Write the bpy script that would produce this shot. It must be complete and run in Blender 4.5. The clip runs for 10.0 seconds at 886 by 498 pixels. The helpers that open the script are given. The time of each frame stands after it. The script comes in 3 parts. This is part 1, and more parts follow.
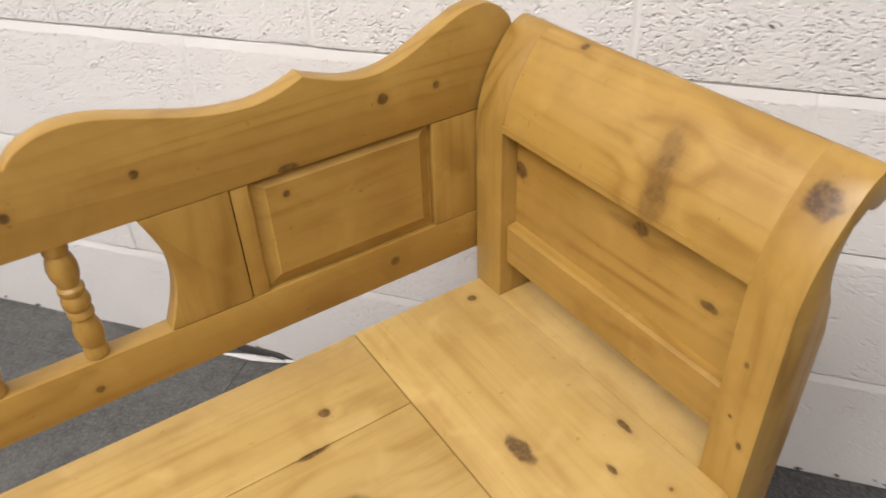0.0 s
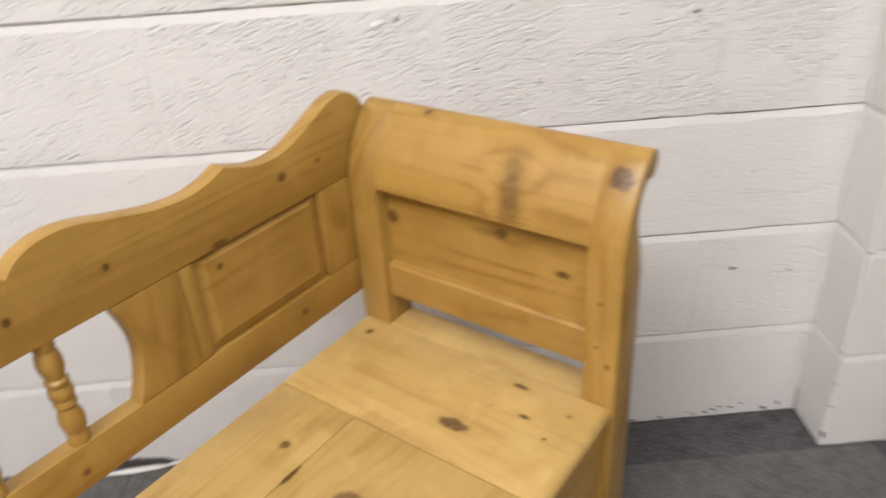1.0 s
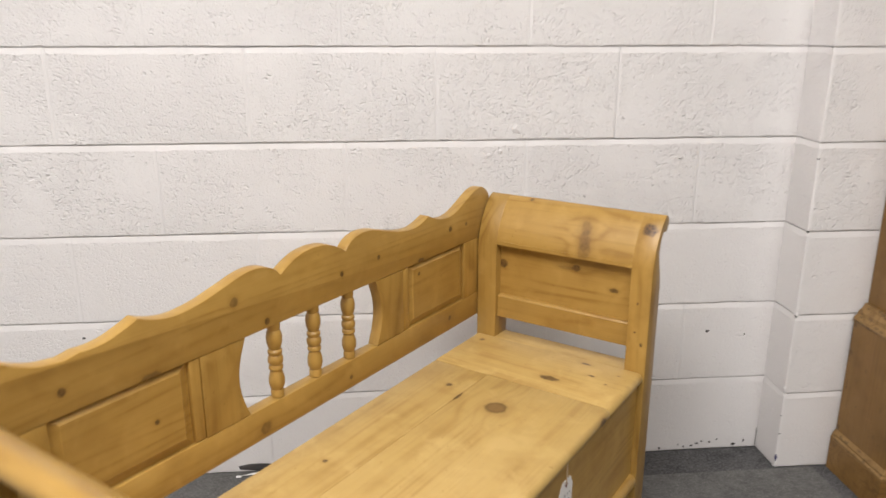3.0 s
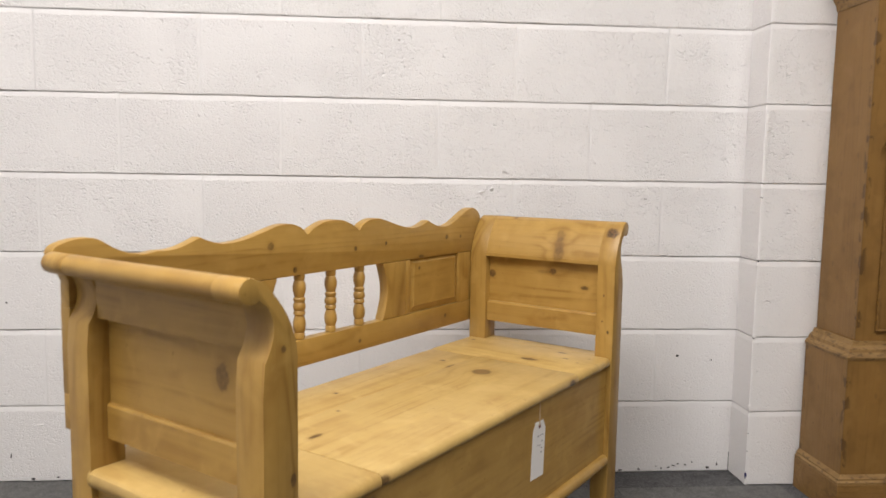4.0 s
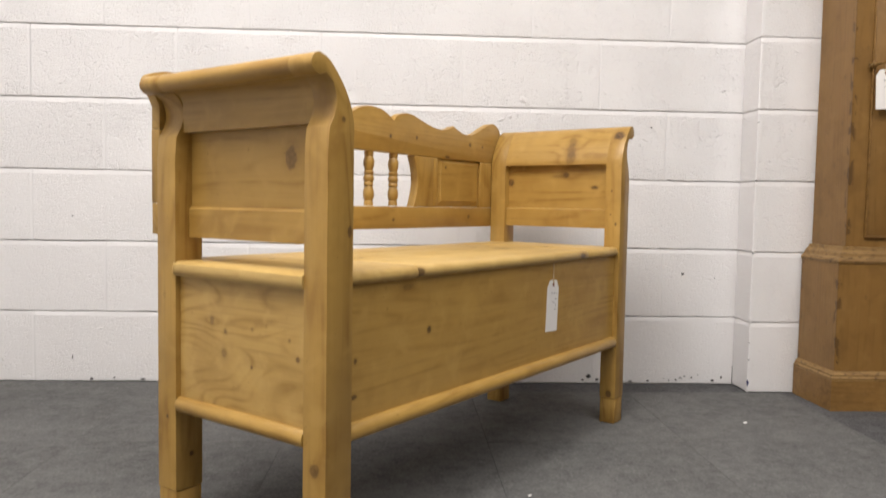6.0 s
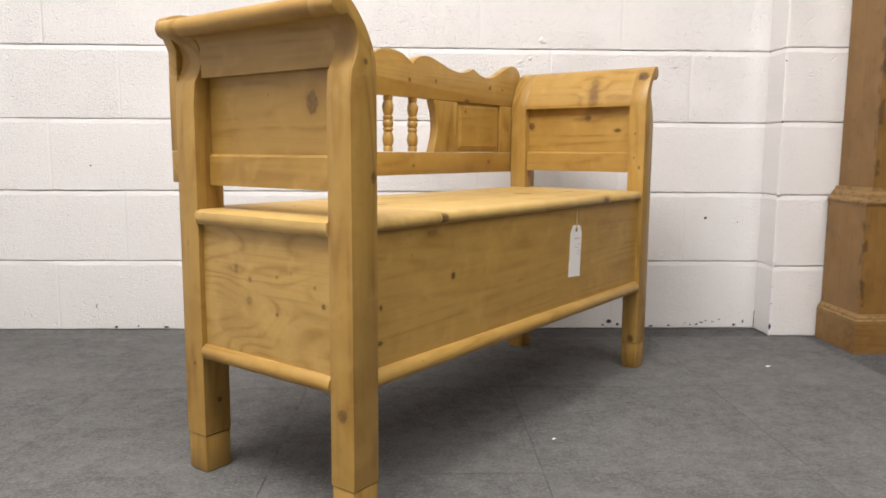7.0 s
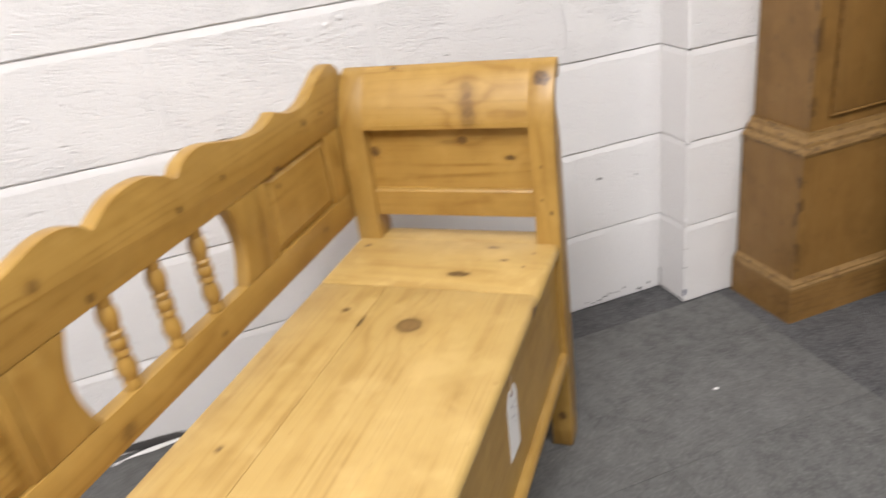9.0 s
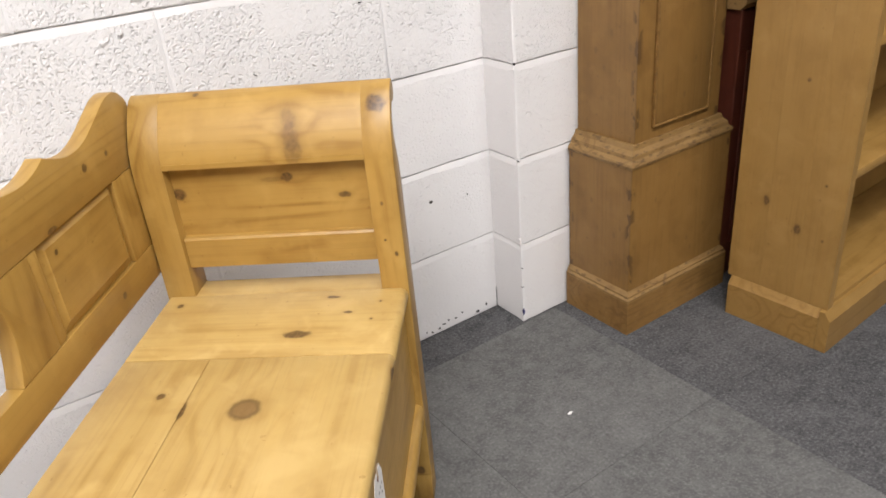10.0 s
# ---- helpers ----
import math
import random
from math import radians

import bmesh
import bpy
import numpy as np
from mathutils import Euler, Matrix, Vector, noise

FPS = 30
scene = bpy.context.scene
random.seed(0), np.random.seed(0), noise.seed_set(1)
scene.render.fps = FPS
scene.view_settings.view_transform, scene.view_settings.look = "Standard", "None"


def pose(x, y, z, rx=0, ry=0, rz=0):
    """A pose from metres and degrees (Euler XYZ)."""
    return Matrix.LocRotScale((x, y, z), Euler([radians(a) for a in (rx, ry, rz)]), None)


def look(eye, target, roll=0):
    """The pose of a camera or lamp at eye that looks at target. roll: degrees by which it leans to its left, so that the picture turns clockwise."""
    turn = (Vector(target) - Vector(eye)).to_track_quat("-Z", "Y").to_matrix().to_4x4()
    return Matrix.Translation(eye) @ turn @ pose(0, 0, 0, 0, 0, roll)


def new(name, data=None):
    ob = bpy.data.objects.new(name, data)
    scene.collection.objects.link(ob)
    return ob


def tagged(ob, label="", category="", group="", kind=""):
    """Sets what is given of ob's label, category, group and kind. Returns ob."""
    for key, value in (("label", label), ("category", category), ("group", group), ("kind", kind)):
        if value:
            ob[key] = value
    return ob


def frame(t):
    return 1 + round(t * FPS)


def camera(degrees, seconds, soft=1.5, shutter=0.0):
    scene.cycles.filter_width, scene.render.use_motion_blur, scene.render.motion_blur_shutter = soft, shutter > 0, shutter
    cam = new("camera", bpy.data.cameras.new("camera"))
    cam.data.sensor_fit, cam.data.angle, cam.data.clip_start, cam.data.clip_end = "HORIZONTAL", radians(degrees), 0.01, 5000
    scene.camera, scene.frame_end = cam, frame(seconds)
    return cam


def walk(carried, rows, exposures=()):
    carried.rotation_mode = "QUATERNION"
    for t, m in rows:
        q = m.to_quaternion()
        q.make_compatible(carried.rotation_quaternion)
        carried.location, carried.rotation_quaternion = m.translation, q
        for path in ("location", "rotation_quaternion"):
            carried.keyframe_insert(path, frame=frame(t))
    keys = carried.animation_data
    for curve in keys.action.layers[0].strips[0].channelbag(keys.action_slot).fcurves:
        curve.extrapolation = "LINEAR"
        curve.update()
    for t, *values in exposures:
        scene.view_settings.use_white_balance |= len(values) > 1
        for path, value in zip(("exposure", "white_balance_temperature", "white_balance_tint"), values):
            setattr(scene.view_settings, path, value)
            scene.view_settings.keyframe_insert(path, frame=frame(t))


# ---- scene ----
cam = camera(61.5, 10.0, 1.55, 0.5)
EXPOSURES = [(0.0, -0.1, 6500, 10), (1.0, -0.17, 6500, 10), (1.5, -0.06, 6500, 10), (2.0, -0.08, 6500, 10), (2.5, -0.2, 6500, 10), (4.0, -0.27, 6500, 10), (5.0, -0.19, 6500, 10), (6.0, -0.08, 6500, 10), (7.5, 0.1, 6500, 10), (8.0, 0.1, 6400, 10), (8.5, 0.05, 6300, 10), (9.0, 0.03, 6300, 10), (9.5, 0.06, 6300, 10), (10.0, 0.13, 6300, 10)]
PATH = [
    (0, (-0.166, -0.937, 1.073), (-0.694, 0.586, -0.111), -2.4),
    (0.5, (-0.247, -1.047, 1.118), (-0.486, 0.570, -0.035), -1.2),
    (1, (-0.273, -1.160, 1.130), (-0.226, 0.570, 0.127), -3.9),
    (1.5, (-0.491, -1.284, 1.173), (0.162, 0.359, 0.238), -1.8),
    (2, (-0.551, -1.404, 1.165), (-0.028, 0.336, 0.329), -2.8),
    (2.5, (-0.572, -1.588, 1.183), (-0.386, 0.258, 0.434), -3.0),
    (2.7, (-0.598, -1.688, 1.188), (-0.430, 0.186, 0.510), -1.4),
    (3.8, (-0.599, -2.141, 0.970), (-0.429, -0.168, 0.691), 0.8),
    (4, (-0.600, -2.189, 0.914), (-0.446, -0.205, 0.713), 0.9),
    (4.5, (-0.613, -2.279, 0.754), (-0.482, -0.284, 0.713), 0.5),
    (5, (-0.625, -2.353, 0.686), (-0.504, -0.357, 0.673), 0.9),
    (5.5, (-0.628, -2.401, 0.627), (-0.514, -0.405, 0.569), 1.1),
    (6, (-0.629, -2.421, 0.582), (-0.523, -0.428, 0.465), 1.0),
    (6.2, (-0.635, -2.428, 0.567), (-0.528, -0.436, 0.414), 0.9),
    (7.3, (-0.645, -2.369, 0.596), (-0.627, -0.393, 0.289), -1.0),
    (7.5, (-0.626, -2.299, 0.664), (-0.677, -0.337, 0.281), -3.0),
    (8, (-0.574, -2.150, 0.944), (-0.675, -0.339, 0.103), -5.5),
    (8.5, (-0.570, -1.896, 1.099), (-0.426, -0.089, 0.254), -6.8),
    (9, (-0.605, -1.567, 1.097), (-0.093, 0.153, 0.214), -8.1),
    (9.5, (-0.633, -1.338, 1.087), (0.393, 0.104, 0.156), -0.1),
    (10, (-0.575, -1.382, 1.085), (0.392, 0.107, 0.164), -5.4),
]
walk(cam, [(t, look(eye, target, roll)) for t, eye, target, roll in PATH], EXPOSURES)

# ---------------------------------------------------------------- light
LIGHT_POWER = 44.0


def ceiling_lamp(x, y, z, w, d, power, colour=(1.0, 0.967, 0.93)):
    data = bpy.data.lights.new("ceiling_light", "AREA")
    data.shape, data.size, data.size_y, data.energy, data.color = "RECTANGLE", w, d, power, colour
    ob = new("ceiling_light", data)
    ob.matrix_world = pose(x, y, z)
    return ob


for lx, ly, k in ((-1.3, -1.95, 1.62), (0.4, -2.0, 0.90), (-1.6, -2.55, 1.35), (0.9, -3.3, 1.10), (2.6, -2.0, 0.10)):
    ceiling_lamp(lx, ly, 3.12, 1.5, 0.35, LIGHT_POWER * k)

# ---------------------------------------------------------------- materials


class Nodes:
    """A short way to write a node tree."""

    def __init__(self, name):
        self.mat = bpy.data.materials.new(name)
        self.mat.use_nodes = True
        self.tree = self.mat.node_tree
        self.bsdf = self.tree.nodes["Principled BSDF"]

    def node(self, kind):
        return self.tree.nodes.new(kind)

    def put(self, socket, value):
        if hasattr(value, "links"):
            self.tree.links.new(value, socket)
        else:
            socket.default_value = value

    def math(self, op, a, b=0.0, c=0.0, clamp=False):
        n = self.node("ShaderNodeMath")
        n.operation, n.use_clamp = op, clamp
        for s, v in zip(n.inputs, (a, b, c)):
            self.put(s, v)
        return n.outputs[0]

    def vec(self, op, a, b=(0, 0, 0)):
        n = self.node("ShaderNodeVectorMath")
        n.operation = op
        self.put(n.inputs[0], a)
        self.put(n.inputs[1], b)
        return n.outputs["Value"] if op in ("LENGTH", "DISTANCE", "DOT_PRODUCT") else n.outputs[0]

    def mix(self, f, a, b, blend="MIX"):
        n = self.node("ShaderNodeMix")
        n.data_type, n.blend_type = "RGBA", blend
        self.put(n.inputs[0], f)
        self.put(n.inputs[6], (*a, 1) if isinstance(a, tuple) else a)
        self.put(n.inputs[7], (*b, 1) if isinstance(b, tuple) else b)
        return n.outputs[2]

    def ramp(self, v, a, b, lo=0.0, hi=1.0):
        n = self.node("ShaderNodeMapRange")
        n.interpolation_type = "SMOOTHSTEP"
        for s, x in zip(n.inputs, (v, a, b, lo, hi)):
            self.put(s, x)
        return n.outputs[0]

    def noise(self, vector, scale, detail=3.0, rough=0.5, warp=0.0):
        n = self.node("ShaderNodeTexNoise")
        self.put(n.inputs["Vector"], vector)
        n.inputs["Scale"].default_value, n.inputs["Detail"].default_value = scale, detail
        n.inputs["Roughness"].default_value, n.inputs["Distortion"].default_value = rough, warp
        return n.outputs["Fac"]

    def node_colour(self, vector, scale):
        n = self.node("ShaderNodeTexNoise")
        self.put(n.inputs["Vector"], vector)
        n.inputs["Scale"].default_value, n.inputs["Detail"].default_value = scale, 2.0
        return n.outputs["Color"]

    def voronoi(self, vector, scale, feature="F1"):
        n = self.node("ShaderNodeTexVoronoi")
        n.feature = feature
        self.put(n.inputs["Vector"], vector)
        n.inputs["Scale"].default_value = scale
        return n.outputs["Distance"]

    def bump(self, height, strength, distance, normal=None):
        n = self.node("ShaderNodeBump")
        n.inputs["Strength"].default_value, n.inputs["Distance"].default_value = strength, distance
        self.put(n.inputs["Height"], height)
        if normal is not None:
            self.put(n.inputs["Normal"], normal)
        return n.outputs[0]

    def coords(self):
        return self.node("ShaderNodeTexCoord").outputs["Object"]

    def random(self):
        return self.node("ShaderNodeObjectInfo").outputs["Random"]

    def done(self, colour, roughness, normal=None, specular=0.5):
        self.put(self.bsdf.inputs["Base Color"], (*colour, 1) if isinstance(colour, tuple) else colour)
        self.put(self.bsdf.inputs["Roughness"], roughness)
        self.bsdf.inputs["Specular IOR Level"].default_value = specular
        if normal is not None:
            self.put(self.bsdf.inputs["Normal"], normal)
        return self.mat


PINE_LIGHT, PINE_MID, PINE_DARK = (0.398, 0.236, 0.056), (0.332, 0.184, 0.038), (0.212, 0.104, 0.018)
KNOT = (0.060, 0.029, 0.010)


def wood(name, axis, light=PINE_LIGHT, mid=PINE_MID, dark=PINE_DARK, knots=(), seed=0.0, rings=15.0, rough=0.42, worn=0.0, spots=0.0, corners=(), figure=1.0, vary=0.12, wavy=0.075):
    """Waxed timber with the grain along axis 0, 1 or 2 of its thing. knots: x, y, z, radius, and the stretch of each axis."""
    n = Nodes(name)
    at = n.coords()
    shift = n.vec("ADD", at, (seed * 1.7, seed * 2.3, seed * 3.1))
    part = n.vec("MULTIPLY", n.vec("ADD", (0, 0, 0), (1, 1, 1)), n.math("MULTIPLY", n.random(), 9.0))
    shift = n.vec("ADD", shift, part)
    long = [1.0, 1.0, 1.0]
    long[axis] = wavy
    fibre = [1.0, 1.0, 1.0]
    fibre[axis] = 0.025
    swirl = 0.0
    for x, y, z, r, *s in knots:
        s = s or (1, 1, 1)
        d = n.vec("LENGTH", n.vec("MULTIPLY", n.vec("SUBTRACT", at, (x, y, z)), tuple(s[:3])))
        swirl = n.math("ADD", swirl, n.ramp(d, 4.5 * r, 0.8 * r, 0.0, 0.09 if r > 0.018 else min(2.2 * r, 0.014)))
    wave = n.noise(n.vec("MULTIPLY", shift, tuple(long)), 7.0, 2.0, 0.45, 0.2)
    wave = n.math("ADD", wave, swirl)
    rings_v = n.math("SINE", n.math("MULTIPLY", wave, rings * 6.283))
    late = n.ramp(rings_v, 0.72, 1.0)
    rings_v = n.ramp(rings_v, -0.3, 1.0)
    fine = n.noise(n.vec("MULTIPLY", shift, tuple(fibre)), 210.0, 3.0, 0.6)
    blotch = n.noise(shift, 8.0, 4.0, 0.6)
    wide = n.noise(n.vec("MULTIPLY", shift, tuple(0.35 if v < 1 else v for v in long)), 9.0, 4.0, 0.6, 0.8)
    fade = n.ramp(n.noise(shift, 11.0, 2.0, 0.5), 0.35, 0.65, 0.15, 1.0)
    colour = n.mix(n.math("MULTIPLY", n.math("MULTIPLY", rings_v, fade), min(0.95, 0.62 * figure)), light, mid)
    colour = n.mix(n.math("MULTIPLY", n.math("MULTIPLY", late, fade), 0.24 * figure), colour, dark)
    thin = n.noise(n.vec("MULTIPLY", shift, tuple(0.02 if v < 1 else v for v in long)), 120.0, 2.0, 0.5)
    colour = n.mix(n.math("MULTIPLY", n.ramp(thin, 0.5, 0.62), n.math("MULTIPLY", fade, 0.15 * figure)), colour, dark)
    colour = n.mix(n.ramp(wide, 0.54, 0.80, 0.0, 0.09), colour, dark)
    colour = n.mix(n.ramp(wide, 0.48, 0.30, 0.0, 0.5), colour, tuple(min(1.0, 1.16 * v) for v in light))
    colour = n.mix(n.ramp(fine, 0.5, 0.85, 0.0, 0.27), colour, dark)
    colour = n.mix(n.ramp(blotch, 0.46, 0.72, 0.0, 0.26), colour, dark)
    cloud = n.noise(n.vec("ADD", shift, (5.0, 2.0, 9.0)), 17.0, 3.0, 0.55, 0.4)
    colour = n.mix(n.ramp(cloud, 0.50, 0.74, 0.0, 0.60), colour, tuple(min(1.0, k * v) for k, v in zip((1.16, 1.20, 1.35), light)))
    colour = n.mix(n.ramp(cloud, 0.45, 0.27, 0.0, 0.26), colour, tuple(0.5 * (u + v) for u, v in zip(mid, dark)))
    grime = n.ramp(n.noise(n.vec("ADD", at, (1.0, 8.0, 4.0)), 75.0, 4.0, 0.65), 0.665, 0.72)
    colour = n.mix(n.math("MULTIPLY", grime, 0.5), colour, dark)
    height = n.math("ADD", n.math("MULTIPLY", fine, 0.5), n.math("MULTIPLY", rings_v, 0.25))
    for x, y, z, r, *s in knots:
        s = s or (1, 1, 1)
        deep = s[3] if len(s) > 3 else 0.85
        wobble = n.math("MULTIPLY", n.math("SUBTRACT", n.noise(at, 90.0, 2.0), 0.5), (0.3 if r > 0.018 else 0.7) * r)
        d = n.math("ADD", n.vec("LENGTH", n.vec("MULTIPLY", n.vec("SUBTRACT", at, (x, y, z)), tuple(s[:3]))), wobble)
        colour = n.mix(n.ramp(d, 2.2 * r, 0.9 * r, 0.0, 0.25), colour, dark)
        core_mix = n.noise(n.vec("ADD", at, (x, y, z)), 160.0, 3.0, 0.6)
        core = n.mix(n.ramp(core_mix, 0.35, 0.7), KNOT, (0.165, 0.085, 0.027))
        if r > 0.018:
            core = n.mix(n.ramp(d, 0.55 * r, 0.92 * r), n.mix(core_mix, (0.16, 0.085, 0.028), (0.25, 0.145, 0.055)), (0.085, 0.042, 0.014))
        colour = n.mix(n.ramp(d, 1.2 * r, 0.7 * r, 0.0, deep), colour, core)
    if worn:
        scuff = n.noise(n.vec("MULTIPLY", at, (0.6, 0.6, 1.6)), 80.0, 3.0, 0.6)
        colour = n.mix(n.ramp(scuff, 0.56, 0.64, 0.0, worn), colour, (0.075, 0.038, 0.014))
        colour = n.mix(n.ramp(scuff, 0.40, 0.28, 0.0, 0.30), colour, (0.32, 0.21, 0.10))
    for x, y in corners:
        near = n.vec("LENGTH", n.vec("MULTIPLY", n.vec("SUBTRACT", at, (x, y, 0.0)), (1, 1, 0)))
        bite = n.math("MULTIPLY", n.ramp(n.noise(n.vec("MULTIPLY", at, (1.0, 1.0, 0.55)), 50.0, 2.0, 0.5), 0.545, 0.61), n.ramp(near, 0.020, 0.007))
        colour = n.mix(n.math("MULTIPLY", bite, 0.75), colour, (0.07, 0.034, 0.011))
        colour = n.mix(n.ramp(near, 0.005, 0.001, 0.0, 0.22), colour, (0.09, 0.05, 0.02))
    if spots:
        pits = n.voronoi(n.vec("MULTIPLY", shift, (1.0, 1.0, 0.6)), 22.0)
        colour = n.mix(n.ramp(pits, 0.15, 0.05, 0.0, spots), colour, (0.09, 0.05, 0.02))
    tone = n.math("ADD", 0.99 - vary / 2, n.math("MULTIPLY", n.random(), vary))
    hsv = n.node("ShaderNodeHueSaturation")
    n.put(hsv.inputs["Value"], tone)
    n.put(hsv.inputs["Color"], colour)
    gloss = n.math("ADD", rough - 0.12, n.math("MULTIPLY", blotch, 0.18))
    return n.done(hsv.outputs[0], gloss, n.bump(height, 0.25, 0.0012), 0.5)


def painted_block(name, relief):
    n = Nodes(name)
    at = n.coords()
    part = n.vec("MULTIPLY", (7.0, 5.0, 3.0), n.random())
    at2 = n.vec("ADD", at, part)
    lumps = n.noise(at2, 26.0, 3.0, 0.55)
    bent = n.vec("SUBTRACT", n.node_colour(at2, 75.0), (0.5, 0.5, 0.5))
    flat = n.vec("MULTIPLY", n.vec("ADD", at2, n.vec("MULTIPLY", bent, (0.016, 0.016, 0.016))), (0.72, 0.72, 1.0))
    open_grain = n.ramp(n.noise(at2, 7.0, 3.0, 0.6), 0.32, 0.56, 0.22, 1.0)
    some = n.ramp(n.noise(at2, 62.0, 2.0, 0.6), 0.36, 0.50)
    crumbs = n.math("MULTIPLY", n.math("MULTIPLY", n.ramp(n.voronoi(flat, 175.0), 0.50, 0.18), some), open_grain)
    few = n.ramp(n.noise(at2, 27.0, 2.0, 0.6), 0.54, 0.64)
    holes = n.math("MULTIPLY", n.ramp(n.voronoi(flat, 88.0), 0.36, 0.14), few)
    fine = n.noise(at2, 230.0, 3.0, 0.65)
    grit = n.math("MULTIPLY", n.math("SUBTRACT", fine, 0.5), n.math("ADD", 0.25, n.math("MULTIPLY", open_grain, 0.6)))
    body = n.math("SUBTRACT", grit, n.math("ADD", n.math("MULTIPLY", crumbs, 0.70), n.math("MULTIPLY", holes, 0.85)))
    height = n.math("ADD", n.math("MULTIPLY", lumps, 0.5), n.math("MULTIPLY", body, relief))
    stain = n.noise(at2, 3.2, 4.0, 0.6)
    colour = n.mix(n.ramp(stain, 0.4, 0.75), (0.785, 0.764, 0.760), (0.770, 0.748, 0.744))
    specks = n.ramp(n.noise(at2, 60.0, 1.0, 0.4), 0.84, 0.87)
    colour = n.mix(n.math("MULTIPLY", specks, 0.5), colour, (0.35, 0.34, 0.33))
    return n.done(colour, 0.62, n.bump(height, 0.7, 0.0040), 0.35)


def painted_mortar():
    n = Nodes("white_painted_mortar")
    at = n.coords()
    grit = n.noise(at, 70.0, 4.0, 0.6)
    colour = n.mix(n.ramp(n.noise(at, 6.0, 3.0), 0.35, 0.7), (0.785, 0.764, 0.761), (0.765, 0.744, 0.741))
    return n.done(colour, 0.6, n.bump(grit, 0.35, 0.003), 0.35)


def plain_paint(name, colour):
    n = Nodes(name)
    at = n.coords()
    tint = n.noise(at, 1.3, 4.0, 0.6)
    c = n.mix(n.ramp(tint, 0.3, 0.7), colour, tuple(0.9 * v for v in colour))
    return n.done(c, 0.75, n.bump(n.noise(at, 120.0, 2.0), 0.2, 0.002), 0.3)


def carpet(name, base, light, scale, strength, flecks):
    n = Nodes(name)
    at = n.coords()
    part = n.vec("MULTIPLY", (9.0, 4.0, 0.0), n.random())
    at2 = n.vec("ADD", at, part)
    pile = n.noise(at2, scale, 3.0, 0.75)
    mid = n.noise(at2, 38.0, 4.0, 0.65)
    fleck = n.noise(at2, 150.0, 2.0, 0.7)
    worn = n.noise(at, 2.3, 4.0, 0.6)
    colour = n.mix(n.ramp(pile, 0.3, 0.72), base, light)
    colour = n.mix(n.ramp(mid, 0.35, 0.7, 0.0, 0.6), colour, tuple(0.66 * v for v in base))
    broad = n.noise(at2, 13.0, 4.0, 0.65)
    colour = n.mix(n.ramp(broad, 0.40, 0.70, 0.0, 0.32), colour, tuple(1.25 * v for v in light))
    colour = n.mix(n.ramp(worn, 0.4, 0.68, 0.0, 0.3), colour, tuple(1.1 * v for v in light))
    colour = n.mix(n.ramp(fleck, 0.52, 0.68, 0.0, flecks), colour, tuple(1.55 * v for v in light))
    colour = n.mix(n.ramp(fleck, 0.46, 0.32, 0.0, flecks), colour, tuple(0.5 * v for v in base))
    lint = n.ramp(n.noise(at2, 150.0, 1.0), 0.83, 0.86)
    colour = n.mix(lint, colour, (0.42, 0.42, 0.42))
    tone = n.math("ADD", 0.98, n.math("MULTIPLY", n.random(), 0.04))
    hsv = n.node("ShaderNodeHueSaturation")
    n.put(hsv.inputs["Value"], tone)
    n.put(hsv.inputs["Color"], colour)
    return n.done(hsv.outputs[0], 0.93, n.bump(n.math("ADD", pile, n.math("MULTIPLY", mid, 0.6)), strength, 0.006), 0.1)


def paper(name, colour):
    n = Nodes(name)
    at = n.coords()
    c = n.mix(n.noise(at, 60.0, 3.0), colour, tuple(0.93 * v for v in colour))
    return n.done(c, 0.8, None, 0.2)


def metal(name, colour, rough):
    n = Nodes(name)
    at = n.coords()
    c = n.mix(n.ramp(n.noise(at, 90.0, 3.0), 0.4, 0.7), colour, tuple(0.5 * v for v in colour))
    n.bsdf.inputs["Metallic"].default_value = 1.0
    return n.done(c, rough)


BLOCK, THICK_PAINT, MORTAR = painted_block("white_painted_block", 1.0), painted_block("thickly_painted_block", 0.5), painted_mortar()
# Far walls and ceiling stay unseen; their colours are darkened to limit bounced light.
WALL_PAINT = plain_paint("far_wall_paint", (0.24, 0.215, 0.19))
CEILING_PAINT = plain_paint("dimmed_grey_ceiling_paint", (0.40, 0.39, 0.38))
SLATE_CARPET = carpet("grey_carpet", (0.102, 0.101, 0.099), (0.168, 0.165, 0.160), 380.0, 0.5, 0.36)
RIB_CARPET = carpet("dark_looped_carpet", (0.066, 0.065, 0.067), (0.148, 0.145, 0.148), 230.0, 0.9, 0.55)
SUBFLOOR = plain_paint("dark_subfloor", (0.05, 0.05, 0.052))

# ---------------------------------------------------------------- mesh helpers


def part(name, bm, material, parent=None, label="", smooth=False):
    mesh = bpy.data.meshes.new(name)
    bmesh.ops.recalc_face_normals(bm, faces=bm.faces)
    bm.to_mesh(mesh)
    bm.free()
    mesh.materials.append(material)
    if smooth:
        for f in mesh.polygons:
            f.use_smooth = True
        mesh.set_sharp_from_angle(angle=radians(38))
    ob = new(name, mesh)
    ob.parent = parent
    if label:
        tagged(ob, label)
    return ob


def thing(name, m, label, category, group="", kind=""):
    ob = new(name)
    ob.matrix_world = m
    ob.empty_display_size = 0.1
    return tagged(ob, label, category, group, kind)


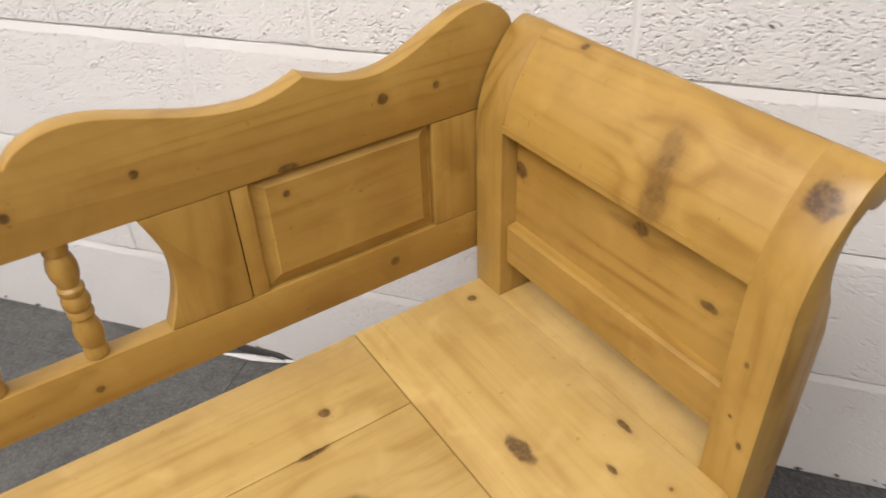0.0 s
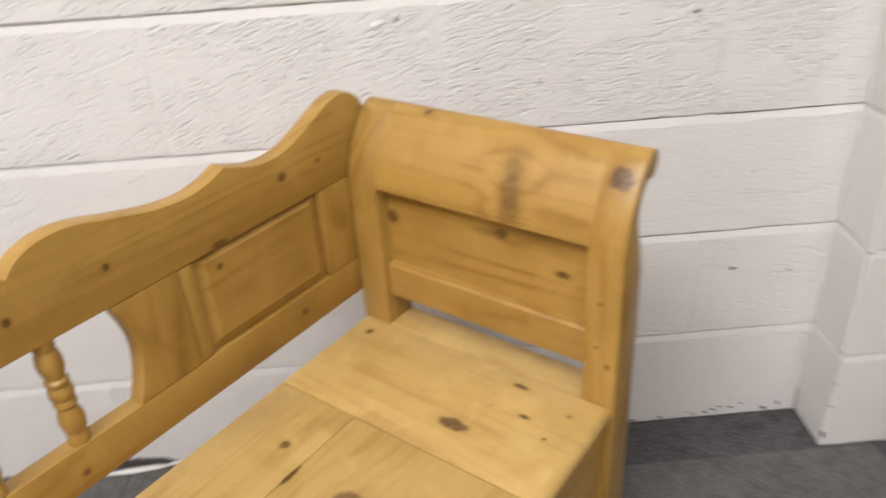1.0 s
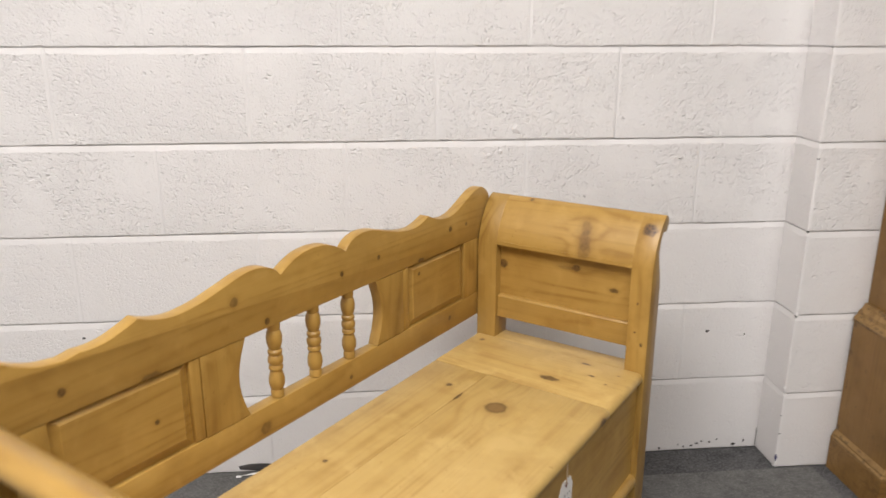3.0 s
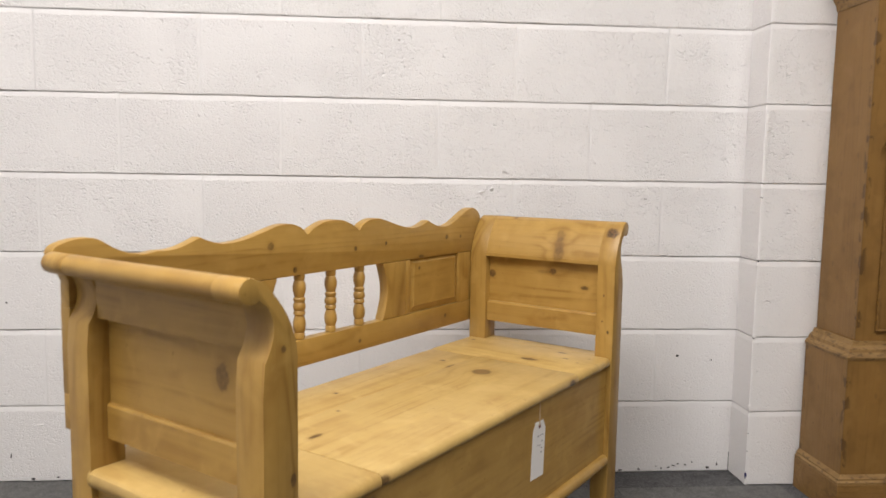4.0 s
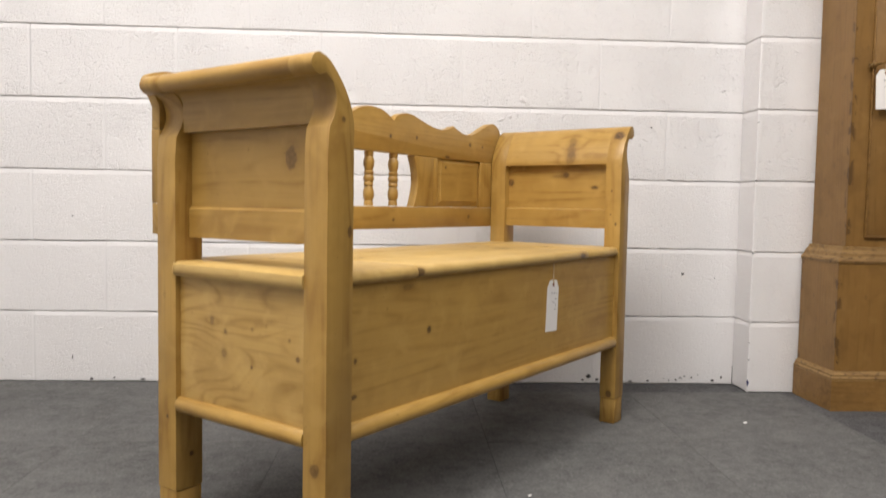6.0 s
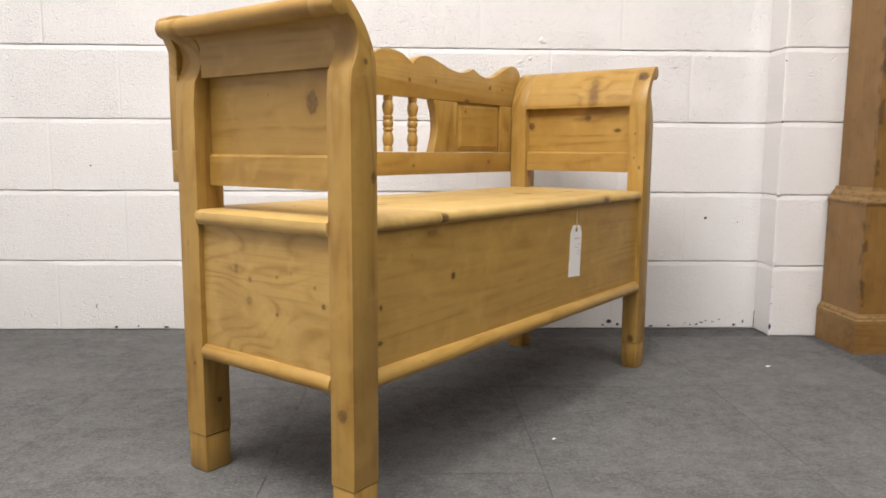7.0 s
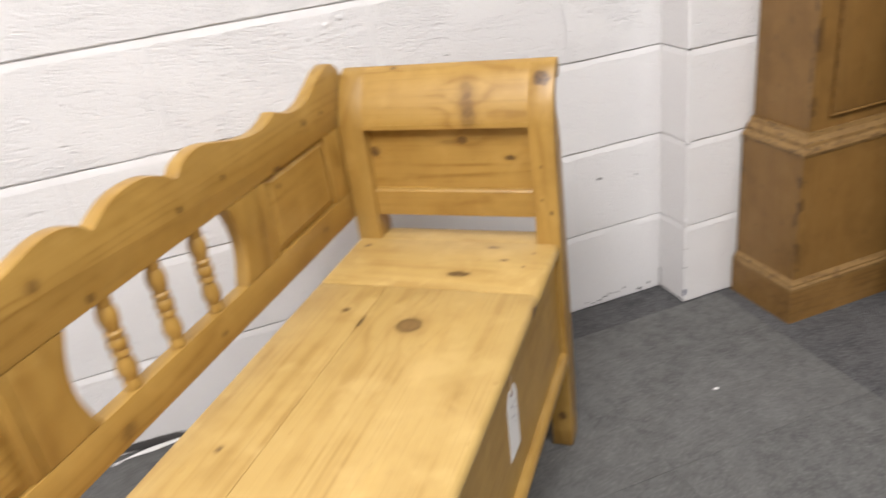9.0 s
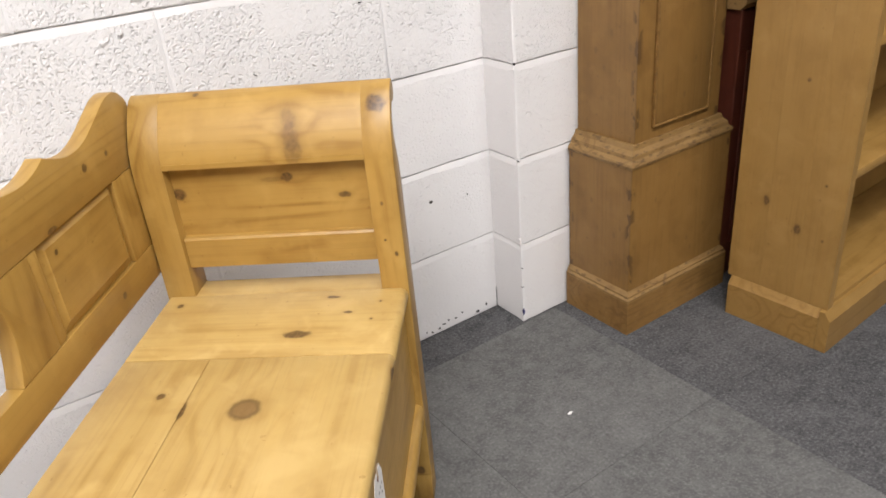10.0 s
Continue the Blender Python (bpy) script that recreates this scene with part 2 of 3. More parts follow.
def add_box(bm, x0, x1, y0, y1, z0, z1, bevel=0.002, segments=2):
    made = bmesh.ops.create_cube(bm, size=1.0)["verts"]
    for v in made:
        v.co = Vector(((x0 + x1) / 2 + v.co.x * (x1 - x0), (y0 + y1) / 2 + v.co.y * (y1 - y0), (z0 + z1) / 2 + v.co.z * (z1 - z0)))
    if bevel:
        edges = list({e for v in made for e in v.link_edges})
        bmesh.ops.bevel(bm, geom=edges, offset=bevel, segments=segments, profile=0.5, affect="EDGES")


def boxed(*dims, bevel=0.002, segments=2):
    bm = bmesh.new()
    add_box(bm, *dims, bevel=bevel, segments=segments)
    return bm


def prism(points, axis, a, b, bevel=0.002):
    """A flat outline pushed along an axis from a to b; points are the other two coordinates in order."""
    bm = bmesh.new()

    def at(p, h):
        q = list(p)
        q.insert(axis, h)
        return Vector(q)

    low = [bm.verts.new(at(p, a)) for p in points]
    face = bm.faces.new(low)
    made = bmesh.ops.extrude_face_region(bm, geom=[face])["geom"]
    shift = at((0, 0), b - a)
    bmesh.ops.translate(bm, verts=[g for g in made if isinstance(g, bmesh.types.BMVert)], vec=shift)
    bmesh.ops.recalc_face_normals(bm, faces=bm.faces)
    if bevel:
        rim = [e for e in bm.edges if abs(e.verts[0].co[axis] - e.verts[1].co[axis]) < 1e-6]
        bmesh.ops.bevel(bm, geom=rim, offset=bevel, segments=2, profile=0.5, affect="EDGES")
    return bm


def lathe(profile, x, y, sides=20):
    bm = bmesh.new()
    rings = []
    for r, z in profile:
        rings.append([bm.verts.new((x + r * math.cos(2 * math.pi * k / sides), y + r * math.sin(2 * math.pi * k / sides), z)) for k in range(sides)])
    for lo, hi in zip(rings, rings[1:]):
        for k in range(sides):
            bm.faces.new((lo[k], lo[(k + 1) % sides], hi[(k + 1) % sides], hi[k]))
    bm.faces.new(rings[0][::-1])
    bm.faces.new(rings[-1])
    return bm


def smooth_line(points, steps=6):
    """A soft curve through the points (Catmull-Rom)."""
    out = []
    pts = [points[0], *points, points[-1]]
    for i in range(1, len(pts) - 2):
        p0, p1, p2, p3 = (Vector(p) for p in pts[i - 1 : i + 3])
        for k in range(steps):
            t = k / steps
            out.append(tuple(0.5 * (2 * p1 + (p2 - p0) * t + (2 * p0 - 5 * p1 + 4 * p2 - p3) * t * t + (3 * p1 - p0 - 3 * p2 + p3) * t ** 3)))
    out.append(tuple(points[-1]))
    return out


# ---------------------------------------------------------------- the room
CORNER_X, LEFT_X, RIGHT_X, FRONT_Y, TOP_Z = 0.484, -2.055, 3.6, -5.2, 3.15
COURSE, LENGTH = 0.225, 0.45
PIER_Y, PIER_X1 = -0.110, 0.96


def plain_wall(name, dims, label, material=WALL_PAINT):
    return tagged(part(name, boxed(*dims, bevel=0), material), label, "wall", kind="structure")


wall_north = plain_wall("wall_north", (LEFT_X - 0.2, RIGHT_X + 0.2, 0.006, 0.22, -0.02, TOP_Z), "white painted concrete block wall", MORTAR)
wall_west = plain_wall("wall_west", (LEFT_X - 0.2, LEFT_X - 0.006, FRONT_Y, 0.003, -0.02, TOP_Z), "white painted block side wall", MORTAR)
# East and south walls and the ceiling are unseen, added to close the room.
plain_wall("wall_east", (RIGHT_X, RIGHT_X + 0.2, FRONT_Y, 0.003, -0.02, TOP_Z), "unseen plain wall, darkened to limit bounced light")
plain_wall("wall_south", (LEFT_X - 0.2, RIGHT_X + 0.2, FRONT_Y - 0.2, FRONT_Y - 0.003, -0.02, TOP_Z), "unseen plain wall, darkened to limit bounced light")
tagged(part("ceiling", boxed(LEFT_X - 0.2, RIGHT_X + 0.2, FRONT_Y - 0.2, 0.22, TOP_Z + 0.003, TOP_Z + 0.15, bevel=0), CEILING_PAINT), "unseen grey ceiling, darkened to limit bounced light", "ceiling", kind="structure")
floor = tagged(part("floor", boxed(LEFT_X - 0.2, RIGHT_X + 0.2, FRONT_Y - 0.2, 0.22, -0.16, -0.024, bevel=0), SUBFLOOR), "floor laid with grey carpet tiles", "floor", kind="structure")
pier = tagged(part("pier", boxed(CORNER_X + 0.006, PIER_X1, PIER_Y + 0.006, 0.004, -0.02, TOP_Z, bevel=0), MORTAR), "white painted block pier standing out from the wall", "pier", kind="structure")

# ---------------------------------------------------------------- the bench
BENCH_AT = pose(-0.568, -0.737, 0.0, 0, 0, 51.1)
HALF, BACK = 0.575, 0.166
INNER = {-1: -0.522, 1: 0.530}
OUTER = {-1: -0.577, 1: 0.584}
POSTS = {-1: ((-0.246, -0.198), (0.120, 0.1725)), 1: ((-0.231, -0.187), (0.1275, 0.1755))}
RAIL_FOOT, LOW_RAIL = {-1: 0.700, 1: 0.709}, {-1: -0.017, 1: -0.0085}
PANEL = {-1: (0.0135, 0.0215), 1: (0.022, 0.030)}
SEAT_Z = 0.478
bench = thing("settle_bench", BENCH_AT, "waxed pine storage settle with scrolled arms and a lift-up seat", "bench")

ALONG_X = wood("pine_lengthways", 0, (0.432, 0.260, 0.066), (0.362, 0.204, 0.045), (0.222, 0.112, 0.020), figure=1.0, knots=[
    # Last entry: a faint wide dark patch below the lid's edge, not a knot.
    (-0.291, -0.218, 0.360, 0.0055, 1, 1, 0.8), (-0.484, -0.218, 0.333, 0.0045), (-0.487, -0.218, 0.276, 0.004, 0.45, 1, 1), (-0.353, -0.218, 0.441, 0.006, 0.4, 1, 1, 0.4)])
BACK_WOOD = wood("pine_back", 0, seed=3.0, knots=[
    (0.418, 0.1765, 0.754, 0.006), (0.482, 0.1765, 0.752, 0.004), (0.171, 0.1765, 0.754, 0.0045), (0.066, 0.1765, 0.750, 0.005), (0.309, 0.1765, 0.7125, 0.005, 0.45, 1, 1), (0.302, 0.1765, 0.685, 0.004),
    (0.416, 0.1765, 0.551, 0.006), (0.081, 0.1765, 0.544, 0.0045), (-0.177, 0.1765, 0.772, 0.0076, 1, 1, 1, 0.6), (-0.114, 0.1765, 0.721, 0.0055), (-0.199, 0.1765, 0.701, 0.004), (-0.327, 0.1765, 0.710, 0.0076, 0.45, 1, 1, 0.6), (-0.132, 0.1765, 0.540, 0.0102, 0.8, 1, 1, 0.6), (-0.326, 0.1765, 0.641, 0.004), (-0.45, 0.1765, 0.74, 0.006)])
LID_TONES = ((0.525, 0.352, 0.120), (0.450, 0.284, 0.082), (0.280, 0.148, 0.034))
SEAT_WOOD = wood("pine_seat", 0, *LID_TONES, seed=5.0, rings=10.0, rough=0.46, figure=0.95, knots=[
    (0.234, -0.046, 0.476, 0.0215), (0.266, 0.080, 0.476, 0.0065), (0.232, 0.0385, 0.476, 0.0042, 0.2, 1, 1), (-0.08, 0.10, 0.476, 0.005), (-0.28, -0.04, 0.476, 0.006, 0.4, 1, 1),
    (-0.16, 0.02, 0.476, 0.004), (-0.334, -0.229, 0.466, 0.009, 0.6, 1, 1), (0.315, -0.229, 0.466, 0.007, 0.5, 1, 1)])
END_WOOD = wood("pine_seat_end", 1, *LID_TONES, seed=8.0, rings=10.0, rough=0.46, figure=0.95, knots=[
    (0.404, -0.074, 0.476, 0.013, 1.3, 0.6, 1), (0.508, -0.111, 0.476, 0.006, 1.4, 0.5, 1), (0.461, -0.142, 0.476, 0.0055, 1.4, 0.7, 1), (0.498, 0.142, 0.476, 0.0065),
    (0.440, -0.182, 0.476, 0.003), (0.49, -0.19, 0.476, 0.003), (-0.45, -0.12, 0.476, 0.008), (-0.42, 0.05, 0.476, 0.006)])
ARM_WOOD = wood("pine_arm", 1, seed=11.0, figure=1.3, knots=[
    (0.562, -0.076, 0.758, 0.0150, 0.6, 1.15, 0.7, 0.42), (0.546, -0.078, 0.736, 0.0150, 0.6, 1.15, 0.6, 0.45), (0.538, -0.080, 0.718, 0.0145, 0.6, 1.0, 0.7, 0.42), (0.552, -0.058, 0.672, 0.0078, 1, 0.8, 1.1, 0.85), (0.552, -0.034, 0.669, 0.0045, 1, 0.25, 1, 0.3), (0.552, 0.121, 0.652, 0.0100, 1, 0.85, 1, 0.9), (0.552, -0.145, 0.638, 0.0050, 1, 0.5, 1, 0.85),
    (0.534, -0.041, 0.562, 0.004), (-0.5435, -0.133, 0.652, 0.0150, 1, 1.15, 0.8, 0.65), (0.585, 0.07, 0.802, 0.005)])
SIDE_WOOD = wood("pine_chest_side", 1, (0.455, 0.288, 0.086), (0.380, 0.226, 0.056), (0.225, 0.116, 0.024), seed=12.0, figure=1.5, rings=17.0, wavy=0.30, knots=[
    (-0.567, 0.032, 0.382, 0.0055, 1, 1, 0.7, 0.45), (-0.567, -0.003, 0.367, 0.0042, 1, 1, 1, 0.5), (-0.567, -0.070, 0.378, 0.003, 1, 1, 1, 0.4), (-0.567, 0.0, 0.331, 0.0065, 1, 1, 0.8, 0.4), (-0.567, -0.157, 0.370, 0.003, 1, 1, 1, 0.4), (-0.567, -0.069, 0.316, 0.0028), (-0.567, -0.176, 0.343, 0.0042)])
POST_WOOD = wood("pine_post", 2, seed=14.0, figure=1.5, wavy=0.13, knots=[
    (0.563, -0.209, 0.776, 0.0145, 1, 1, 1, 0.97), (0.531, -0.212, 0.080, 0.009), (-0.577, -0.223, 0.184, 0.0105, 1, 1, 1, 0.7), (0.530, -0.205, 0.628, 0.0022, 1, 1, 0.7), (0.530, -0.203, 0.565, 0.0022), (0.530, -0.218, 0.540, 0.003, 1, 1, 0.7),
    (-0.53, -0.246, 0.54, 0.005, 1, 1, 0.6), (-0.545, -0.246, 0.705, 0.004), (-0.525, -0.246, 0.75, 0.006), (-0.575, 0.145, 0.20, 0.004), (-0.545, 0.12, 0.13, 0.005)])

# The outline of an arm post, as metres outwards from its inner face, and height.
INNER_SWEEP = [(0.0, 0.690), (0.003, 0.715), (0.013, 0.744), (0.030, 0.772), (0.050, 0.795), (0.067, 0.803)]
ROLL = [(0.067 + 0.0170 * math.sin(radians(a)), 0.7862 + 0.0170 * math.cos(radians(a))) for a in range(20, 221, 20)]
POST_CURVE = smooth_line(INNER_SWEEP, 4) + ROLL + smooth_line([(0.043, 0.762), (0.037, 0.746), (0.036, 0.728), (0.041, 0.708), (0.049, 0.692)], 3)
RAIL_CURVE = smooth_line([(d + 0.0006, z - 0.0003) for d, z in INNER_SWEEP], 4)[2:] + [(d - 0.0006, z) for d, z in ROLL] + [(0.043, 0.766), (0.038, 0.756), (0.036, 0.740)]


FOOT = 0.068
LIFT = {-1: 0.92, 1: 1.01}
FLARE = {-1: 1.06, 1: 0.93}


def lifted(curve, side):
    return [(d, 0.70 + (z - 0.70) * LIFT[side] if z > 0.70 else z) for d, z in curve]


def arm_post(side, y0, y1, z0):
    inner = INNER[side]
    pts = [(inner, z0), *[(inner + side * d * FLARE[side], z) for d, z in lifted(POST_CURVE, side)], (OUTER[side], 0.655), (OUTER[side], z0)]
    return prism(pts, 1, y0, y1, 0.0007)


for side in (-1, 1):
    inner, outer = INNER[side], OUTER[side]
    for y0, y1 in POSTS[side]:
        post = part("post", arm_post(side, y0, y1, FOOT + 0.001), POST_WOOD, bench, smooth=True)
        part("foot", boxed(*sorted((outer - side * 0.001, inner + side * 0.001)), y0 + 0.001, y1 - 0.001, 0.0, FOOT, bevel=0.002), POST_WOOD, bench, "spliced square leg end of pine", smooth=True)
    ya, yb = POSTS[side][0][1], POSTS[side][1][0]
    part("arm_rail", prism([(inner + side * d * FLARE[side], z) for d, z in lifted(RAIL_CURVE, side) + [(0.036, RAIL_FOOT[side]), (0.0015, RAIL_FOOT[side])]], 1, ya - 0.0015, yb + 0.0015, 0.0), ARM_WOOD, bench, "broad scrolled top rail of an arm", smooth=True)
    x0, x1 = sorted(inner + side * d for d in PANEL[side])
    part("arm_panel", boxed(x0, x1, ya - 0.004, yb + 0.004, 0.545, 0.722, bevel=0), ARM_WOOD, bench)
    out = PANEL[side][1] + 0.0065
    low = [(inner + side * 0.009, 0.5355), (inner + side * 0.009, 0.584), (inner + side * 0.012, 0.588), (inner + side * 0.022, 0.5885), (inner + side * (out - 0.003), 0.589), (inner + side * out, 0.585), (inner + side * out, 0.5355)]
    low = [(x, z + LOW_RAIL[side]) for x, z in low]
    part("lower_rail", prism(low, 1, ya + 0.0005, yb - 0.0005, 0.0012), ARM_WOOD, bench)
    # chest side and its mouldings
    x0, x1 = sorted((outer - side * 0.010, outer - side * 0.030))
    part("chest_side", boxed(x0, x1, ya - 0.003, yb + 0.003, 0.218, 0.4552, bevel=0), SIDE_WOOD, bench)
    mould = [(outer - side * 0.0054, 0.213), (outer - side * 0.002, 0.213), (outer + side * 0.003, 0.218), (outer + side * 0.004, 0.226), (outer + side * 0.001, 0.234), (outer - side * 0.0054, 0.239)]
    part("moulding_backing", boxed(*sorted((outer - side * 0.011, outer - side * 0.006)), ya + 0.0006, yb - 0.0006, 0.2135, 0.2385, bevel=0), ARM_WOOD, bench)
    part("side_moulding", prism(mould, 1, ya + 0.0006, yb - 0.0006, 0.001), ARM_WOOD, bench, "half-round pine moulding", smooth=True)

FACE_Y = -0.233
# chest front, back and floor
part("chest_front", boxed(INNER[-1] - 0.002, INNER[1] + 0.002, FACE_Y + 0.015, FACE_Y + 0.034, 0.218, 0.4552, bevel=0), ALONG_X, bench)
part("chest_back", boxed(INNER[-1] - 0.002, INNER[1] + 0.002, BACK - 0.032, BACK - 0.012, 0.218, 0.4552, bevel=0), ALONG_X, bench)
part("chest_floor", boxed(-HALF + 0.035, HALF - 0.035, FACE_Y + 0.036, BACK - 0.034, 0.222, 0.234, bevel=0), ALONG_X, bench)
mould = [(FACE_Y + 0.017, 0.211), (FACE_Y + 0.006, 0.211), (FACE_Y + 0.001, 0.216), (FACE_Y, 0.224), (FACE_Y + 0.003, 0.232), (FACE_Y + 0.009, 0.237), (FACE_Y + 0.017, 0.238)]
part("front_moulding", prism(mould, 0, INNER[-1] + 0.0006, INNER[1] - 0.0006, 0.002), ALONG_X, bench, "half-round pine moulding", smooth=True)

# seat: two end boards, a fixed strip at the back and the lifting lid
NOSE_Y = -0.229
NOSE = [(NOSE_Y + 0.0005, 0.461), (NOSE_Y, 0.465), (NOSE_Y + 0.001, 0.470), (NOSE_Y + 0.0045, 0.4755), (NOSE_Y + 0.011, 0.478)]


def nosed(x0, x1, back, z0=0.4555):
    """A board with a rounded front edge."""
    return prism([(back, z0), (NOSE_Y + 0.008, z0), (NOSE_Y + 0.0025, 0.459), *NOSE, (back, SEAT_Z)], 0, x0, x1, 0.0012)


JOINT_L, JOINT_R = -0.337, 0.349
part("lid", nosed(JOINT_L + 0.001, JOINT_R - 0.001, 0.0392), SEAT_WOOD, bench, "hinged pine lid with a big round knot", smooth=True)
part("back_strip", prism([(JOINT_L + 0.001, 0.0408), (JOINT_R - 0.001, 0.0408), (JOINT_R - 0.001, 0.1700), (JOINT_L + 0.001, 0.1680)], 2, 0.452, 0.4775, 0.0012), SEAT_WOOD, bench, smooth=True)
for side, inner in ((-1, JOINT_L), (1, JOINT_R)):
    post_x, outer = INNER[side] - side * 0.0006, OUTER[side]
    bm = nosed(*sorted((inner, post_x)), POSTS[side][1][1] - 0.006)
    ya, yb = POSTS[side][0][1] + 0.0006, POSTS[side][1][0] - 0.0006
    tongue = [(post_x, 0.452), (outer - side * 0.001, 0.452), (outer + side * 0.003, 0.457), (outer + side * 0.004, 0.465), (outer + side * 0.0025, 0.473), (outer - side * 0.004, SEAT_Z - 0.0003), (post_x, SEAT_Z - 0.0003)]
    extra = [prism(tongue, 1, ya, yb, 0.0)]
    lip = [(outer + side * 0.0006, 0.453), *[(x + side * 0.001, z) for x, z in tongue[2:5]], (outer + side * 0.0006, SEAT_Z - 0.001)]
    extra.append(prism(lip, 1, yb, yb + 0.004, 0.001))
    for piece in extra:
        held = bpy.data.meshes.new("piece")
        piece.to_mesh(held)
        piece.free()
        bm.from_mesh(held)
        bpy.data.meshes.remove(held)
    part("seat_end", bm, END_WOOD, bench, smooth=True)

# backrest, set a little askew between the arms
BR0, BR1 = 0.1765, 0.2005
ASKEW = pose(0, 0, 0, 0, 0, 0.15)
REST_END, RAIL_TOP, RAIL_LOW, CREST_LOW = 0.583, 0.577, 0.522, 0.709


def rest(name, bm, material, label="", smooth=True):
    ob = part(name, bm, material, bench, label, smooth)
    ob.matrix_basis = ASKEW
    return ob


def half_crest():
    a = smooth_line([(0.0, 0.8125), (0.030, 0.8095), (0.058, 0.799), (0.079, 0.7865)], 5)
    b = smooth_line([(0.079, 0.7865), (0.094, 0.800), (0.122, 0.809), (0.154, 0.808), (0.196, 0.797), (0.240, 0.786), (0.281, 0.782), (0.312, 0.787), (0.337, 0.7965)], 5)[1:]
    c = smooth_line([(0.337, 0.7965), (0.356, 0.789), (0.384, 0.7805), (0.414, 0.779), (0.442, 0.785), (0.470, 0.797), (0.496, 0.809), (0.519, 0.8185), (0.543, 0.8215), (0.562, 0.815), (0.578, 0.800), (REST_END, 0.780)], 5)[1:]
    return [(x, z + 0.003) for x, z in a + b + c]


crest = half_crest()
LEFT_END = 0.570
# the left end dips lower than the right one and leans out over the arm
hump = smooth_line([(-LEFT_END, 0.748), (-0.580, 0.768), (-0.592, 0.786), (-0.588, 0.800), (-0.568, 0.808), (-0.545, 0.811), (-0.522, 0.808), (-0.496, 0.793), (-0.470, 0.783), (-0.440, 0.779)], 4)
top = hump + [(-x, z) for x, z in crest[::-1] if x < 0.425] + crest[1:]
rest("crest_rail", prism([(-LEFT_END, CREST_LOW), *top, (REST_END, CREST_LOW)], 1, BR0, BR1, 0.0022), BACK_WOOD, "scalloped pine crest rail")
rest("back_rail", boxed(-LEFT_END, REST_END, BR0, BR1, RAIL_LOW, RAIL_TOP, bevel=0.002), BACK_WOOD)
LO, HI = RAIL_TOP + 0.0005, CREST_LOW - 0.0005
for side in (-1, 1):
    arc = [(side * (0.161 + 0.017 * math.sin(math.pi * k / 12)), LO + (HI - LO) * k / 12) for k in range(13)]
    rest("shaped_stile", prism([*arc, (side * 0.2465, HI), (side * 0.2465, LO)], 1, BR0, BR1, 0.0015), POST_WOOD)
    x0, x1 = sorted((side * 0.2475, side * 0.266))
    rest("stile", boxed(x0, x1, BR0 + 0.001, BR1, LO, HI, bevel=0.002), POST_WOOD)
    x0, x1 = sorted((side * 0.474, REST_END if side > 0 else -LEFT_END))
    rest("end_stile", boxed(x0, x1, BR0 + 0.0003, BR1, LO, HI, bevel=0.0008), POST_WOOD)
    # raised panel with sloped margins, its field flush with the frame
    bm = bmesh.new()
    xm, hw, hh, zm = side * 0.370, 0.1035, (HI - LO) / 2 - 0.0003, (HI + LO) / 2
    ring = []
    for w, h, up, y in ((hw, hh, 0.0, BR0 + 0.0075), (hw - 0.003, hh - 0.003, 0.0, BR0 + 0.0075), (hw - 0.014, hh - 0.0115, 0.003, BR0 + 0.0025), (hw - 0.0155, hh - 0.013, 0.003, BR0 + 0.001)):
        ring.append([bm.verts.new((xm + a * w, y, zm + up + b * h)) for a, b in ((-1, -1), (1, -1), (1, 1), (-1, 1))])
    ring.insert(0, [bm.verts.new((v.co.x, BR1 - 0.004, v.co.z)) for v in ring[0]])
    for lo, hi in zip(ring, ring[1:]):
        for k in range(4):
            bm.faces.new((lo[k], lo[(k + 1) % 4], hi[(k + 1) % 4], hi[k]))
    bm.faces.new(ring[-1])
    bm.faces.new(ring[0][::-1])
    rest("back_panel", bm, BACK_WOOD, "raised and fielded pine panel", False)
SPINDLE = [(0.0095, 0.5785), (0.0095, 0.588), (0.0075, 0.591), (0.0105, 0.596), (0.0125, 0.604), (0.0118, 0.613), (0.0085, 0.622), (0.0072, 0.625), (0.0105, 0.628), (0.0105, 0.6325), (0.0078, 0.6355),
           (0.0112, 0.6395), (0.0118, 0.644), (0.0112, 0.6485), (0.0078, 0.6525), (0.0105, 0.6555), (0.0105, 0.660), (0.0072, 0.663), (0.0085, 0.666), (0.0118, 0.675), (0.0125, 0.684), (0.0105, 0.692), (0.0075, 0.697), (0.0095, 0.700), (0.0095, 0.7125)]
for x in (-0.0915, 0.0, 0.0915):
    rest("spindle", lathe([(0.0112 + 0.78 * (r - 0.0095), z) for r, z in SPINDLE], x, (BR0 + BR1) / 2), POST_WOOD, "turned pine spindle")

# paper price tag hanging from the lid on a string
tag = thing("price_tag", BENCH_AT @ pose(0.182, FACE_Y + 0.0175, 0.407), "white paper price tag on a string, hung from the bench front", "tag")
WHITE_PAPER = paper("white_card", (0.88, 0.86, 0.84))
INK = paper("grey_pencil", (0.34, 0.33, 0.34))
EYELET = paper("brown_eyelet", (0.20, 0.06, 0.04))
STRING = paper("pale_brown_string", (0.62, 0.46, 0.30))


